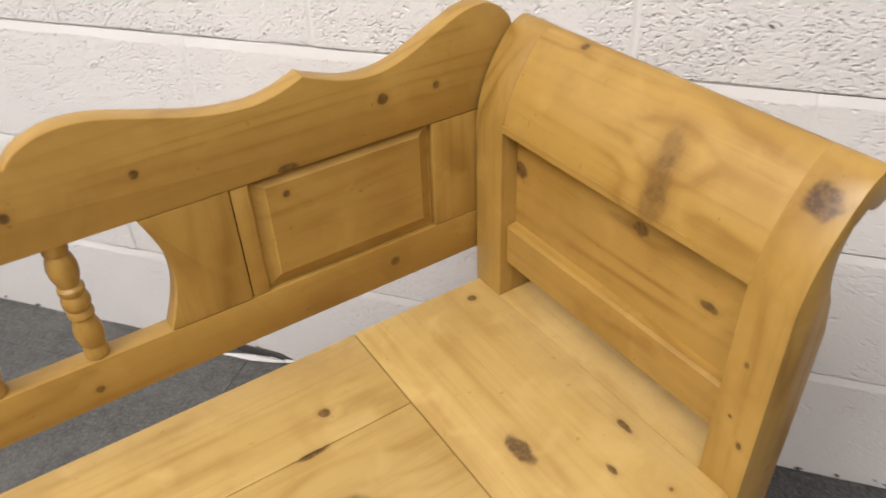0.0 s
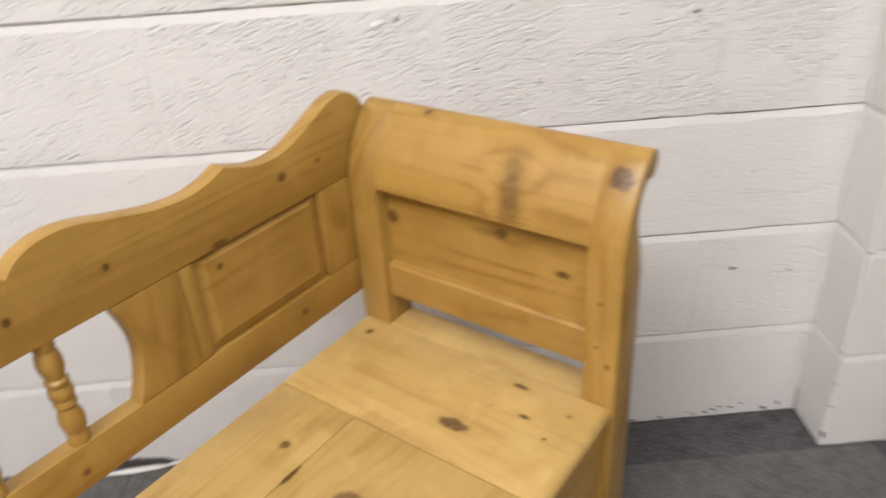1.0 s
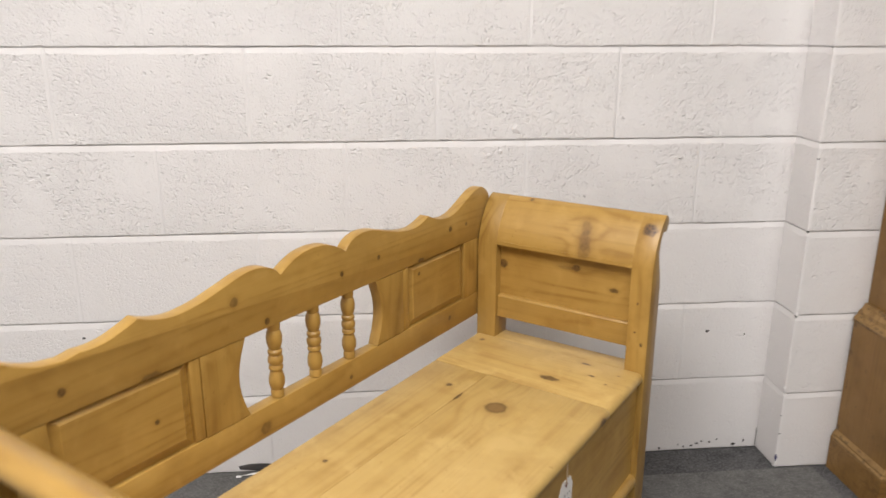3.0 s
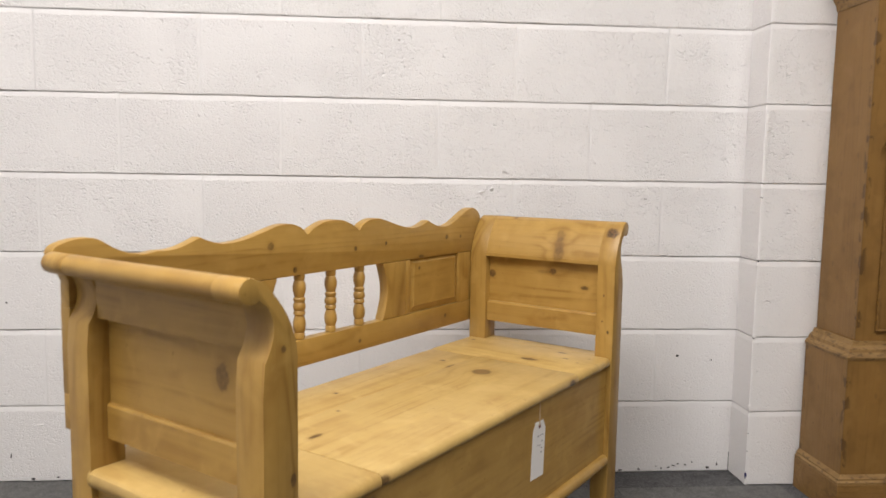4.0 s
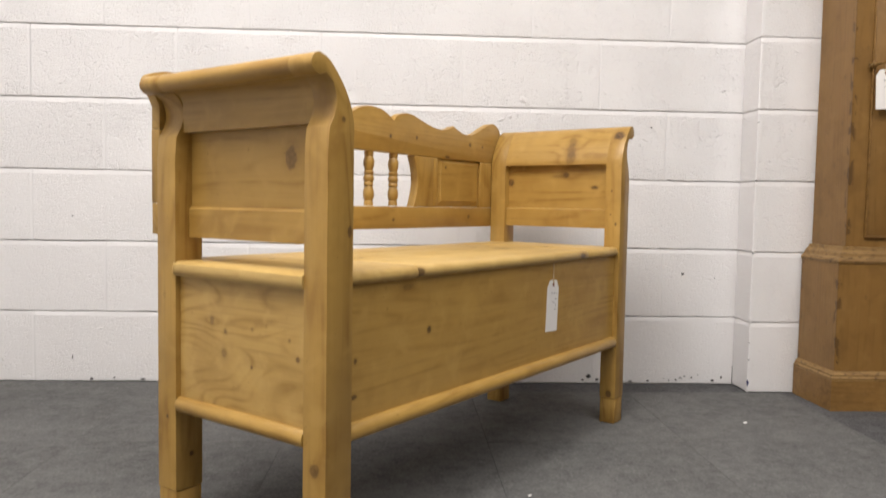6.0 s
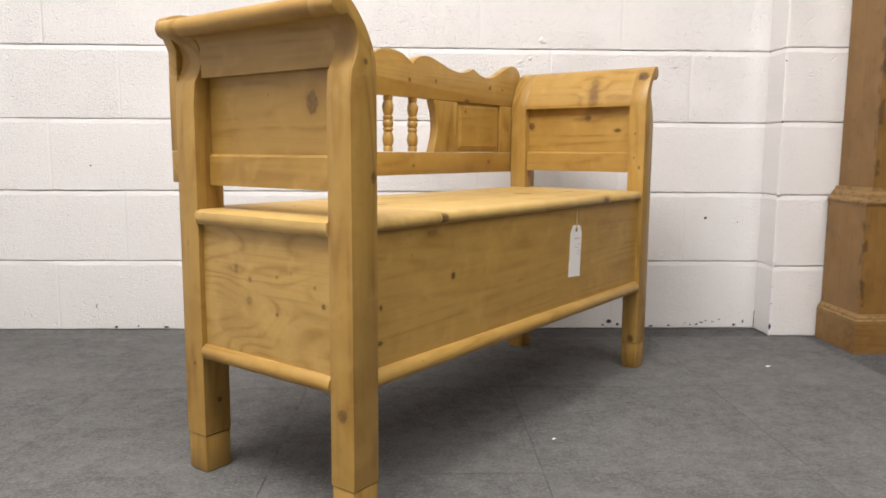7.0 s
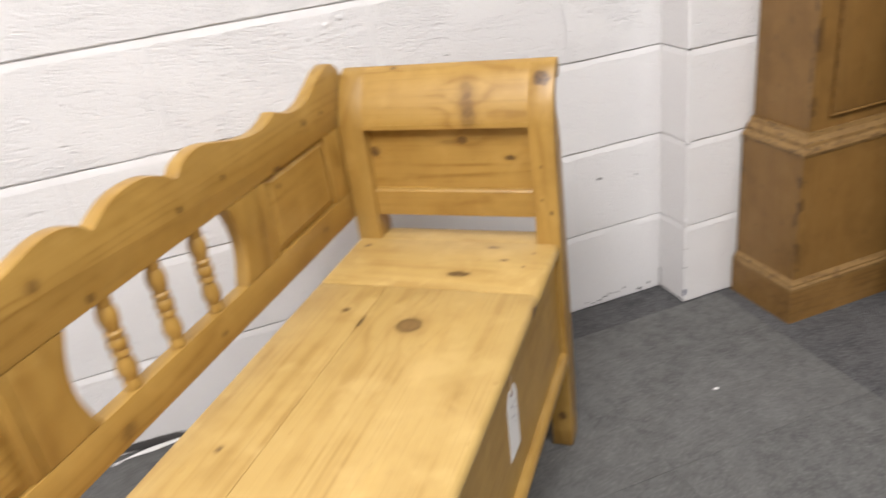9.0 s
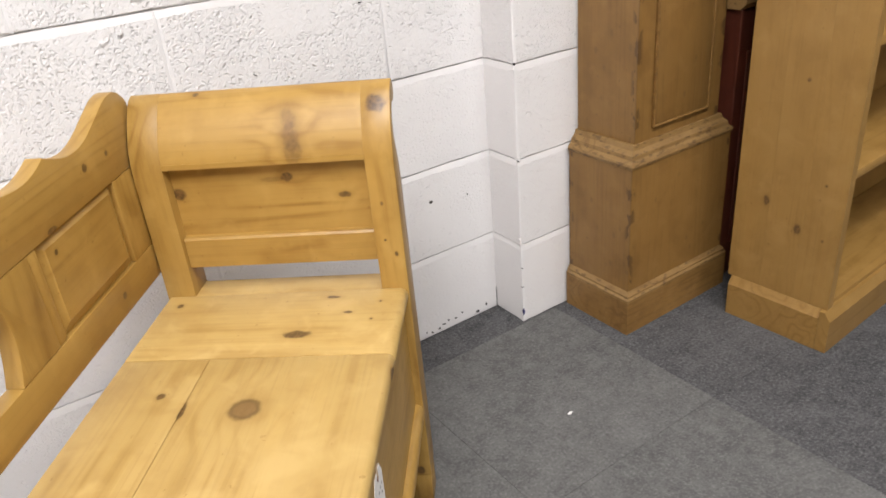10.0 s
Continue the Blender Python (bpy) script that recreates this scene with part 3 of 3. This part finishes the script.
def hang_tag(holder, w, h, tilt, string_up):
    m = Matrix.Rotation(radians(tilt), 4, "Y")
    pts = [(-w * 0.30, 0.008), (w * 0.30, 0.008), (w * 0.5, -0.010), (w * 0.5, -h), (-w * 0.5, -h), (-w * 0.5, -0.010)]
    bm = prism(pts, 1, -0.0032, -0.0024, 0.0)
    bmesh.ops.transform(bm, matrix=m, verts=bm.verts)
    part("card", bm, WHITE_PAPER, holder)
    bm = bmesh.new()
    bmesh.ops.create_circle(bm, cap_ends=True, segments=14, radius=0.0050, matrix=m @ Matrix.Translation((0, -0.0036, -0.002)) @ Matrix.Rotation(radians(90), 4, "X"))
    part("eyelet", bm, EYELET, holder, "red-brown eyelet")
    for k, (z, x0, x1) in enumerate(((-0.024, -0.12, -0.02), (-0.024, 0.10, 0.16), (-0.024, 0.26, 0.32), (-0.037, 0.22, 0.28), (-0.043, -0.08, -0.02), (-0.045, 0.08, 0.14), (-0.052, 0.24, 0.29), (-0.060, 0.20, 0.26))):
        bm = boxed(x0 * w, x1 * w, -0.0038, -0.0034, z, z + 0.0030, bevel=0)
        bmesh.ops.transform(bm, matrix=m, verts=bm.verts)
        part("pencil_mark", bm, INK, holder)
    bm = bmesh.new()
    bmesh.ops.create_cone(bm, cap_ends=True, segments=6, radius1=0.0017, radius2=0.0017, depth=string_up, matrix=Matrix.Translation((0, -0.003, string_up / 2 - 0.002)))
    part("string", bm, STRING, holder)


hang_tag(tag, 0.055, 0.110, 3.0, 0.048)

# ---------------------------------------------------------------- longcase clock
CLOCK_PALETTE = dict(light=(0.235, 0.125, 0.033), mid=(0.187, 0.092, 0.021), dark=(0.095, 0.045, 0.010))
CLOCK_Z = wood("old_pine_upright", 2, seed=21.0, rough=0.5, spots=0.3, figure=0.45, corners=((-0.178, -0.0945), (0.178, -0.0945), (-0.178, 0.1065), (-0.148, -0.0725), (0.148, -0.0725)), **CLOCK_PALETTE)
CLOCK_X = wood("old_pine_moulding", 0, seed=24.0, rough=0.6, worn=0.65, light=(0.265, 0.155, 0.052), mid=(0.205, 0.110, 0.031), dark=(0.10, 0.048, 0.013))
CLOCK_PLINTH = wood("old_pine_plinth", 0, seed=26.0, rough=0.55, worn=0.25, **CLOCK_PALETTE)
clock = thing("longcase_clock", pose(0.815, -0.2285, 0), "tall old pine longcase clock with worn mouldings", "clock")
CW, CD = 0.190, 0.1065


def step_ring(rows):
    """A square-plan moulding built of (half width, front, height) rows; the back stays flush."""
    bm = bmesh.new()
    rings = []
    for w, d, z in rows:
        rings.append([bm.verts.new(p) for p in ((-w, CD, z), (-w, -d, z), (w, -d, z), (w, CD, z))])
    for lo, hi in zip(rings, rings[1:]):
        for k in range(4):
            bm.faces.new((lo[k], lo[(k + 1) % 4], hi[(k + 1) % 4], hi[k]))
    bm.faces.new(rings[0][::-1])
    bm.faces.new(rings[-1])
    return bm


part("plinth", step_ring([(CW, CD, 0.0), (CW, CD, 0.090)]), CLOCK_PLINTH, clock)
part("plinth_moulding", step_ring([(CW, CD, 0.0903), (CW, CD, 0.097), (CW - 0.004, CD - 0.004, 0.102), (CW - 0.004, CD - 0.004, 0.106), (CW - 0.012, CD - 0.012, 0.116)]), CLOCK_X, clock, "worn stepped moulding")
part("base_box", step_ring([(CW - 0.012, CD - 0.012, 0.1163), (CW - 0.012, CD - 0.012, 0.433)]), CLOCK_Z, clock)
part("waist_moulding", step_ring([(CW - 0.010, CD - 0.010, 0.4333), (CW - 0.008, CD - 0.008, 0.441), (CW - 0.010, CD - 0.010, 0.446), (CW - 0.018, CD - 0.016, 0.453), (CW - 0.020, CD - 0.018, 0.462), (CW - 0.030, CD - 0.026, 0.471), (CW - 0.034, CD - 0.028, 0.482)]), CLOCK_X, clock, "worn stepped moulding")
TW, TD = CW - 0.042, CD - 0.034
part("trunk", step_ring([(TW, TD, 0.4823), (TW, TD, 1.385)]), CLOCK_Z, clock)
part("trunk_moulding", step_ring([(TW + 0.003, TD + 0.003, 1.3853), (TW + 0.006, TD + 0.006, 1.400), (TW + 0.022, TD + 0.020, 1.425), (TW + 0.040, TD + 0.034, 1.445), (TW + 0.044, TD + 0.038, 1.465)]), CLOCK_X, clock, "flared moulding under the hood")
part("hood", step_ring([(TW + 0.040, TD + 0.034, 1.4653), (TW + 0.040, TD + 0.034, 1.86)]), CLOCK_Z, clock)
door = part("door", boxed(-0.089, 0.096, -TD - 0.006, -TD + 0.004, 0.515, 1.335, bevel=0.003), CLOCK_Z, clock, smooth=True)
bm = bmesh.new()
for x0, x1, z0, z1 in ((-0.095, -0.0895, 0.509, 1.341), (0.0965, 0.102, 0.509, 1.341), (-0.0892, 0.0962, 0.509, 0.5145), (-0.0892, 0.0962, 1.3355, 1.341)):
    add_box(bm, x0, x1, -TD - 0.009, -TD - 0.0003, z0, z1, bevel=0.002)
part("bead", bm, CLOCK_PLINTH, door, "thin bead round the door", smooth=True)
BRASS = metal("aged_brass", (0.42, 0.28, 0.12), 0.4)
latch = part("latch_plate", boxed(-0.110, -0.086, -TD - 0.0115, -TD - 0.0093, 1.000, 1.016, bevel=0.0008), BRASS, clock, "aged brass catch plate")
part("latch_stem", lathe([(0.0035, 0.0), (0.0035, 0.0125)], 0, 0, 10), BRASS, clock).matrix_basis = pose(-0.098, -TD - 0.0112, 1.008, 90)
part("latch_lever", prism([(-0.118, 1.001), (-0.112, 0.998), (-0.098, 1.003), (-0.078, 1.007), (-0.068, 1.012), (-0.070, 1.017), (-0.080, 1.014), (-0.098, 1.013), (-0.113, 1.009)], 1, -TD - 0.0275, -TD - 0.0238, 0.001), BRASS, clock, "dark brass turn lever", smooth=True)
clock_tag = thing("price_tag", pose(0.815 - 0.080 + 0.010, -0.2285 - TD - 0.0255, 0.985), "white paper price tag hung from the clock's latch", "tag")
hang_tag(clock_tag, 0.058, 0.105, -2.0, 0.024)

# ---------------------------------------------------------------- bookcase
CASE_PALETTE = dict(light=(0.305, 0.173, 0.047), mid=(0.255, 0.137, 0.032), dark=(0.165, 0.082, 0.017))
CASE_Z = wood("bookcase_pine_upright", 2, seed=31.0, rough=0.45, figure=0.42, vary=0.02, knots=[(0.0, -0.13, 0.62, 0.004), (0.0, -0.07, 0.33, 0.007, 1, 1, 0.6), (0.0, -0.15, 0.28, 0.008, 1, 1, 0.6), (0.0, -0.20, 0.40, 0.003), (0.0, -0.21, 0.27, 0.003), (0.0, -0.11, 0.80, 0.003)], **CASE_PALETTE)
CASE_X = wood("bookcase_pine_shelf", 0, seed=34.0, rough=0.42, **CASE_PALETTE)
CASE_W, CASE_D, CASE_H = 1.05, 0.262, 1.75
case = thing("bookcase", pose(0.898, -0.425, 0, 0, 0, 3.0), "open pine bookcase with empty shelves on a plinth", "bookcase")
for x in (0.0, CASE_W - 0.024):
    for k in range(3):
        part("side_board", boxed(x, x + 0.024, 0.006 - (k + 1) * 0.0843 + 0.0001, 0.006 - k * 0.0843 - 0.0001, 0.105, CASE_H, bevel=0), CASE_Z, case, smooth=True)
part("back_board", boxed(0.0245, CASE_W - 0.0245, -0.012, -0.002, 0.105, CASE_H, bevel=0), CASE_Z, case)
for z in (0.115, 0.435, 0.715, 0.985, 1.255, 1.50):
    part("shelf", boxed(0.0243, CASE_W - 0.0243, -0.240, -0.0145, z - 0.022, z, bevel=0.002), CASE_X, case, smooth=True)
part("top_board", boxed(-0.02, CASE_W + 0.02, -0.272, 0.0, CASE_H + 0.0005, CASE_H + 0.028, bevel=0.004), CASE_X, case, smooth=True)
base = [(-0.262, 0.0), (-0.262, 0.084), (-0.256, 0.092), (-0.2475, 0.1045), (-0.236, 0.1045), (-0.236, 0.0)]
part("plinth_front", prism(base, 0, -0.012, CASE_W + 0.012, 0.001), CASE_X, case)
for side in (0, 1):
    edge = [(-0.012, 0.0), (-0.012, 0.084), (-0.007, 0.092), (0.0, 0.1045), (0.012, 0.1045), (0.012, 0.0)]
    pts = edge if side == 0 else [(CASE_W - x, z) for x, z in edge]
    part("plinth_side", prism(pts, 1, -0.2355, -0.004, 0.001), CASE_X, case)

# ---------------------------------------------------------------- dark cabinet in the gap
MAHOGANY = wood("dark_mahogany", 2, (0.085, 0.022, 0.012), (0.06, 0.015, 0.008), (0.03, 0.008, 0.005), seed=41.0, rough=0.35)
cab = thing("cabinet", pose(1.065, -0.118, 0), "dark red mahogany cabinet with a pine upper part", "cabinet")
part("cabinet_body", boxed(-0.05, 0.75, -0.19, 0.0, 0.0, 0.72, bevel=0.003), MAHOGANY, cab)
bm = bmesh.new()
add_box(bm, -0.02, 0.72, -0.197, -0.1905, 0.10, 0.62, bevel=0.003)
part("cabinet_door", bm, MAHOGANY, cab)
part("cornice", prism([(-0.19, 0.7205), (-0.205, 0.735), (-0.205, 0.75), (-0.195, 0.762), (0.0, 0.762), (0.0, 0.7205)], 0, -0.06, 0.76, 0.001), CLOCK_X, cab)
part("upper_case", boxed(-0.05, 0.75, -0.18, 0.0, 0.7625, 1.6, bevel=0.002), CLOCK_Z, cab)

# ---------------------------------------------------------------- wall blocks and floor tiles


def block_mesh(w, h, seed=0, coat=BLOCK, depth=0.012, edge=0.0070, seam=0.0012):
    """A block's painted face, standing proud of its uneven bed joints, its upright joints filled nearly flush; centred, facing -y."""
    r = random.Random(seed * 31 + int(w * 1000))
    a, b = w / 2 + 0.0001, h / 2 - 0.0008
    steps = max(3, round(w / 0.045))
    xs = [-a, -a + edge * 0.8] + [-a + 2 * a * k / steps for k in range(1, steps)] + [a - edge * 0.8, a]
    n = len(xs)
    verts, faces = [], []
    for k, (z, wob) in enumerate(((-b, 0.0005), (-b + edge * 0.4, 0.0012), (b - edge * 2.0, 0.0016), (b, 0.0005))):
        for i, x in enumerate(xs):
            y = -depth + r.uniform(-0.0004, 0.0004) if k in (1, 2) else -depth * r.uniform(0.70, 0.90)
            verts.append((x, y + (seam if i in (0, n - 1) else 0.0), z + (r.uniform(-wob, wob) if 0 < i < n - 1 else 0.0)))
    for k in range(3):
        for i in range(n - 1):
            p = n * k + i
            faces.append((p, p + 1, p + n + 1, p + n))
    for row in (0, 3 * n):
        base = len(verts)
        verts += [(x, 0.0, verts[row + i][2]) for i, x in enumerate(xs)]
        faces += [(row + i, base + i, base + i + 1, row + i + 1) for i in range(n - 1)]
    mesh = bpy.data.meshes.new("block")
    mesh.from_pydata(verts, [], faces)
    bm = bmesh.new()
    bm.from_mesh(mesh)
    bmesh.ops.recalc_face_normals(bm, faces=bm.faces)
    if sum(f.normal.y for f in bm.faces) > 0:
        bmesh.ops.reverse_faces(bm, faces=bm.faces)
    bm.to_mesh(mesh)
    bm.free()
    mesh.materials.append(coat)
    mesh.materials.append(MORTAR)
    for f in mesh.polygons:
        f.use_smooth = True
        f.material_index = int(abs(f.center.x) > a - edge * 0.8 or f.center.z > b - edge * 1.9)
    mesh.set_sharp_from_angle(angle=radians(5))
    return mesh


MESHES = {}


def block(owner, w, m, h=COURSE):
    variant = len(owner.children) % 5
    coat = THICK_PAINT if m.translation.z < 3 * COURSE else BLOCK
    key = (round(w, 3), round(h, 3), variant, coat.name)
    if key not in MESHES:
        MESHES[key] = block_mesh(w, h, variant, coat)
    ob = new("block", MESHES[key])
    ob.parent = owner
    ob.matrix_basis = m
    return ob


rng = random.Random(7)
for k in range(14):
    z = COURSE * (k + 0.5)
    x = -8 * LENGTH + (0.0 if k % 2 == 0 else 0.225)
    edges = [LEFT_X]
    while x < CORNER_X - 0.05:
        if x > LEFT_X + 0.05:
            edges.append(x)
        x += LENGTH
    edges.append(CORNER_X)
    for a, b in zip(edges, edges[1:]):
        block(wall_north, b - a, pose((a + b) / 2, 0.006 + rng.uniform(-0.0012, 0.0012), z, rng.uniform(-0.25, 0.25), 0, rng.uniform(-0.12, 0.12)))
    # the pier: one block to a course, its front and its end
    block(pier, PIER_X1 - CORNER_X + 0.006, pose((CORNER_X - 0.006 + PIER_X1) / 2, PIER_Y + 0.006, z, rng.uniform(-0.3, 0.3)))
    block(pier, -PIER_Y + 0.004, pose(CORNER_X + 0.006, PIER_Y / 2 - 0.002, z, 0, 0, -90 + rng.uniform(-0.3, 0.3)))
    y = 0.0
    first = 0.45 if k % 2 else 0.225
    while y > -2.4:
        w = first
        block(wall_west, w, pose(LEFT_X - 0.006, y - w / 2, z, 0, 0, 90))
        y -= w
        first = LENGTH

TILE = 0.5
tile_meshes = {}
for kind, mat in (("slate", SLATE_CARPET), ("rib", RIB_CARPET)):
    for w, d in ((0.5, 0.5), (0.5, 0.118)):  # whole tiles and the cut strip along the wall
        bm = boxed(-w / 2 + 0.0004, w / 2 - 0.0004, -d / 2 + 0.0004, d / 2 - 0.0004, -0.0235, 0.0, bevel=0.0009 if kind == "rib" else 0.0003, segments=1)
        mesh = bpy.data.meshes.new("carpet_tile")
        bm.to_mesh(mesh)
        bm.free()
        mesh.materials.append(mat)
        tile_meshes[kind, d] = mesh
for i in range(-6, 7):
    for j in range(-1, 11):
        x, d = 0.585 + (i - 0.5) * TILE, 0.5 if j >= 0 else 0.118
        y = -0.120 - (j + 0.5) * TILE if j >= 0 else -0.061
        if x - 0.25 > RIGHT_X or x + 0.25 < LEFT_X:
            continue
        rib = x > 0.585 or (j < 0 and x > -0.5)
        ob = new("carpet_tile", tile_meshes["rib" if rib else "slate", d])
        ob.parent = floor
        ob.matrix_basis = pose(x, y, rng.uniform(-0.0006, 0.0))

# ---------------------------------------------------------------- marks and scraps
CHIP = plain_paint("bare_dark_chip", (0.075, 0.07, 0.068))
BLUE_CHIP = plain_paint("blue_ink_stain", (0.05, 0.05, 0.14))


def pebble(x, y, z, sx, sy, sz, turn, seed):
    """A small uneven lump or chip."""
    r = random.Random(seed)
    bm = bmesh.new()
    bmesh.ops.create_icosphere(bm, subdivisions=2, radius=1.0)
    for v in bm.verts:
        v.co *= 1.0 + r.uniform(-0.28, 0.28)
    bmesh.ops.transform(bm, matrix=pose(x, y, z, 0, turn, 0) @ Matrix.Diagonal((sx, sy, sz, 1)), verts=bm.verts)
    return bm


FACE = -0.006
for k, (x, z, sx, sz, turn) in enumerate(((0.296, 0.369, 0.0065, 0.005, 0), (0.404, 0.356, 0.003, 0.003, 0), (-0.07, 0.754, 0.006, 0.0012, 30), (0.175, 0.848, 0.005, 0.0014, 0), (-1.351, 0.41, 0.005, 0.004, 0),
                                          (-1.675, 0.529, 0.0035, 0.0035, 0), (-1.68, 0.078, 0.0018, 0.010, 5), (-0.212, 0.347, 0.003, 0.003, 0), (0.30, 0.020, 0.008, 0.003, 8), (0.285, 0.014, 0.006, 0.004, 0), (0.262, 0.012, 0.004, 0.003, 0), (0.315, 0.026, 0.004, 0.003, 0), (0.338, 0.022, 0.005, 0.003, 0), (0.245, 0.018, 0.003, 0.002, 0), (0.36, 0.03, 0.003, 0.003, 0))):
    part("chip", pebble(x, FACE - 0.0006, z, 0.75 * sx, 0.0024, 0.75 * sz, turn, k), CHIP, wall_north, "dark chip in the white paint")
for k, (x, z, sx, sz, turn) in enumerate(((-0.25, 0.928, 0.012, 0.011, 0), (-0.318, 0.863, 0.012, 0.005, -20), (-0.29, 0.872, 0.007, 0.006, 0), (-1.08, 0.613, 0.012, 0.005, -35), (-1.598, 0.171, 0.014, 0.004, 0))):
    part("paint_lump", pebble(x, FACE + 0.0005, z, sx, 0.0032, sz, turn, 40 + k), BLOCK, wall_north, smooth=True)
for k, (z, sz, mat) in enumerate(((0.676, 0.006, CHIP), (0.448, 0.005, CHIP), (0.160, 0.0025, CHIP), (0.105, 0.003, CHIP), (0.86, 0.004, CHIP), (0.030, 0.020, BLUE_CHIP))):
    part("chip", pebble(CORNER_X - 0.0035, PIER_Y - 0.0035, z, 0.0032, 0.0032, 0.6 * sz, 0, 60 + k), mat, pier, "dark chip on the pier's edge")
# the black crack in the corner and the broken foot of the wall behind the bench
part("crack", boxed(CORNER_X - 0.0078, CORNER_X - 0.0064, -0.0072, -0.0055, 0.004, 0.060, bevel=0), CHIP, wall_north, "thin black crack in the corner")
part("broken_foot", pebble(-0.905, -0.004, 0.012, 0.095, 0.006, 0.016, 4, 91), CHIP, wall_north, "broken dark hole at the wall's foot")
scrap = thing("plaster_strip", pose(-0.91, -0.020, 0.0, 0, 0, 6), "loose white strip of broken plaster lying by the wall", "debris")
part("strip", pebble(0.0, 0.0, 0.0035, 0.070, 0.0075, 0.0036, 0, 71), BLOCK, scrap, smooth=True)
part("crumb", pebble(0.085, 0.006, 0.003, 0.014, 0.007, 0.003, 0, 72), BLOCK, scrap, smooth=True)
part("crumb", pebble(-0.082, -0.004, 0.0025, 0.009, 0.005, 0.0025, 0, 73), BLOCK, scrap, smooth=True)
for k, (x, y, s) in enumerate(((0.315, -0.455, 0.006), (-0.367, -0.963, 0.005))):
    bit = thing("paper_scrap", pose(x, y, 0.0, 0, 0, 40 * k), "tiny torn white paper scrap on the carpet", "litter")
    part("scrap", pebble(0, 0, 0.0012, s, 0.5 * s, 0.0014, 0, 80 + k), WHITE_PAPER, bit)
for k, (x, z, sx, sz) in enumerate(((-0.01, 0.024, 0.008, 0.006), (0.018, 0.014, 0.006, 0.004), (0.04, 0.022, 0.004, 0.007), (-0.03, 0.012, 0.005, 0.003), (0.13, 0.008, 0.007, 0.003), (0.19, 0.010, 0.004, 0.003), (0.41, 0.012, 0.006, 0.004), (0.44, 0.022, 0.003, 0.005),
                                     (-1.62, 0.008, 0.006, 0.004), (-1.55, 0.012, 0.004, 0.003), (-1.46, 0.008, 0.008, 0.003), (-1.33, 0.010, 0.004, 0.004))):
    part("chip", pebble(x, FACE - 0.0006, z, sx, 0.0024, sz, 0, 110 + k), CHIP, wall_north, "dark chip at the foot of the wall")
drip = random.Random(23)
for k in range(16):
    z = (0.235, 0.452, 0.665, 0.24)[k] if k < 4 else drip.uniform(0.06, 0.72)
    size = 0.011 if k < 4 else drip.uniform(0.003, 0.006)
    part("paint_lump", pebble(CORNER_X - 0.004 + drip.uniform(-0.001, 0.003), PIER_Y - 0.003, z, 0.5 * size, 0.45 * size, size * drip.uniform(0.6, 1.3), 0, 140 + k), THICK_PAINT, pier, smooth=True)
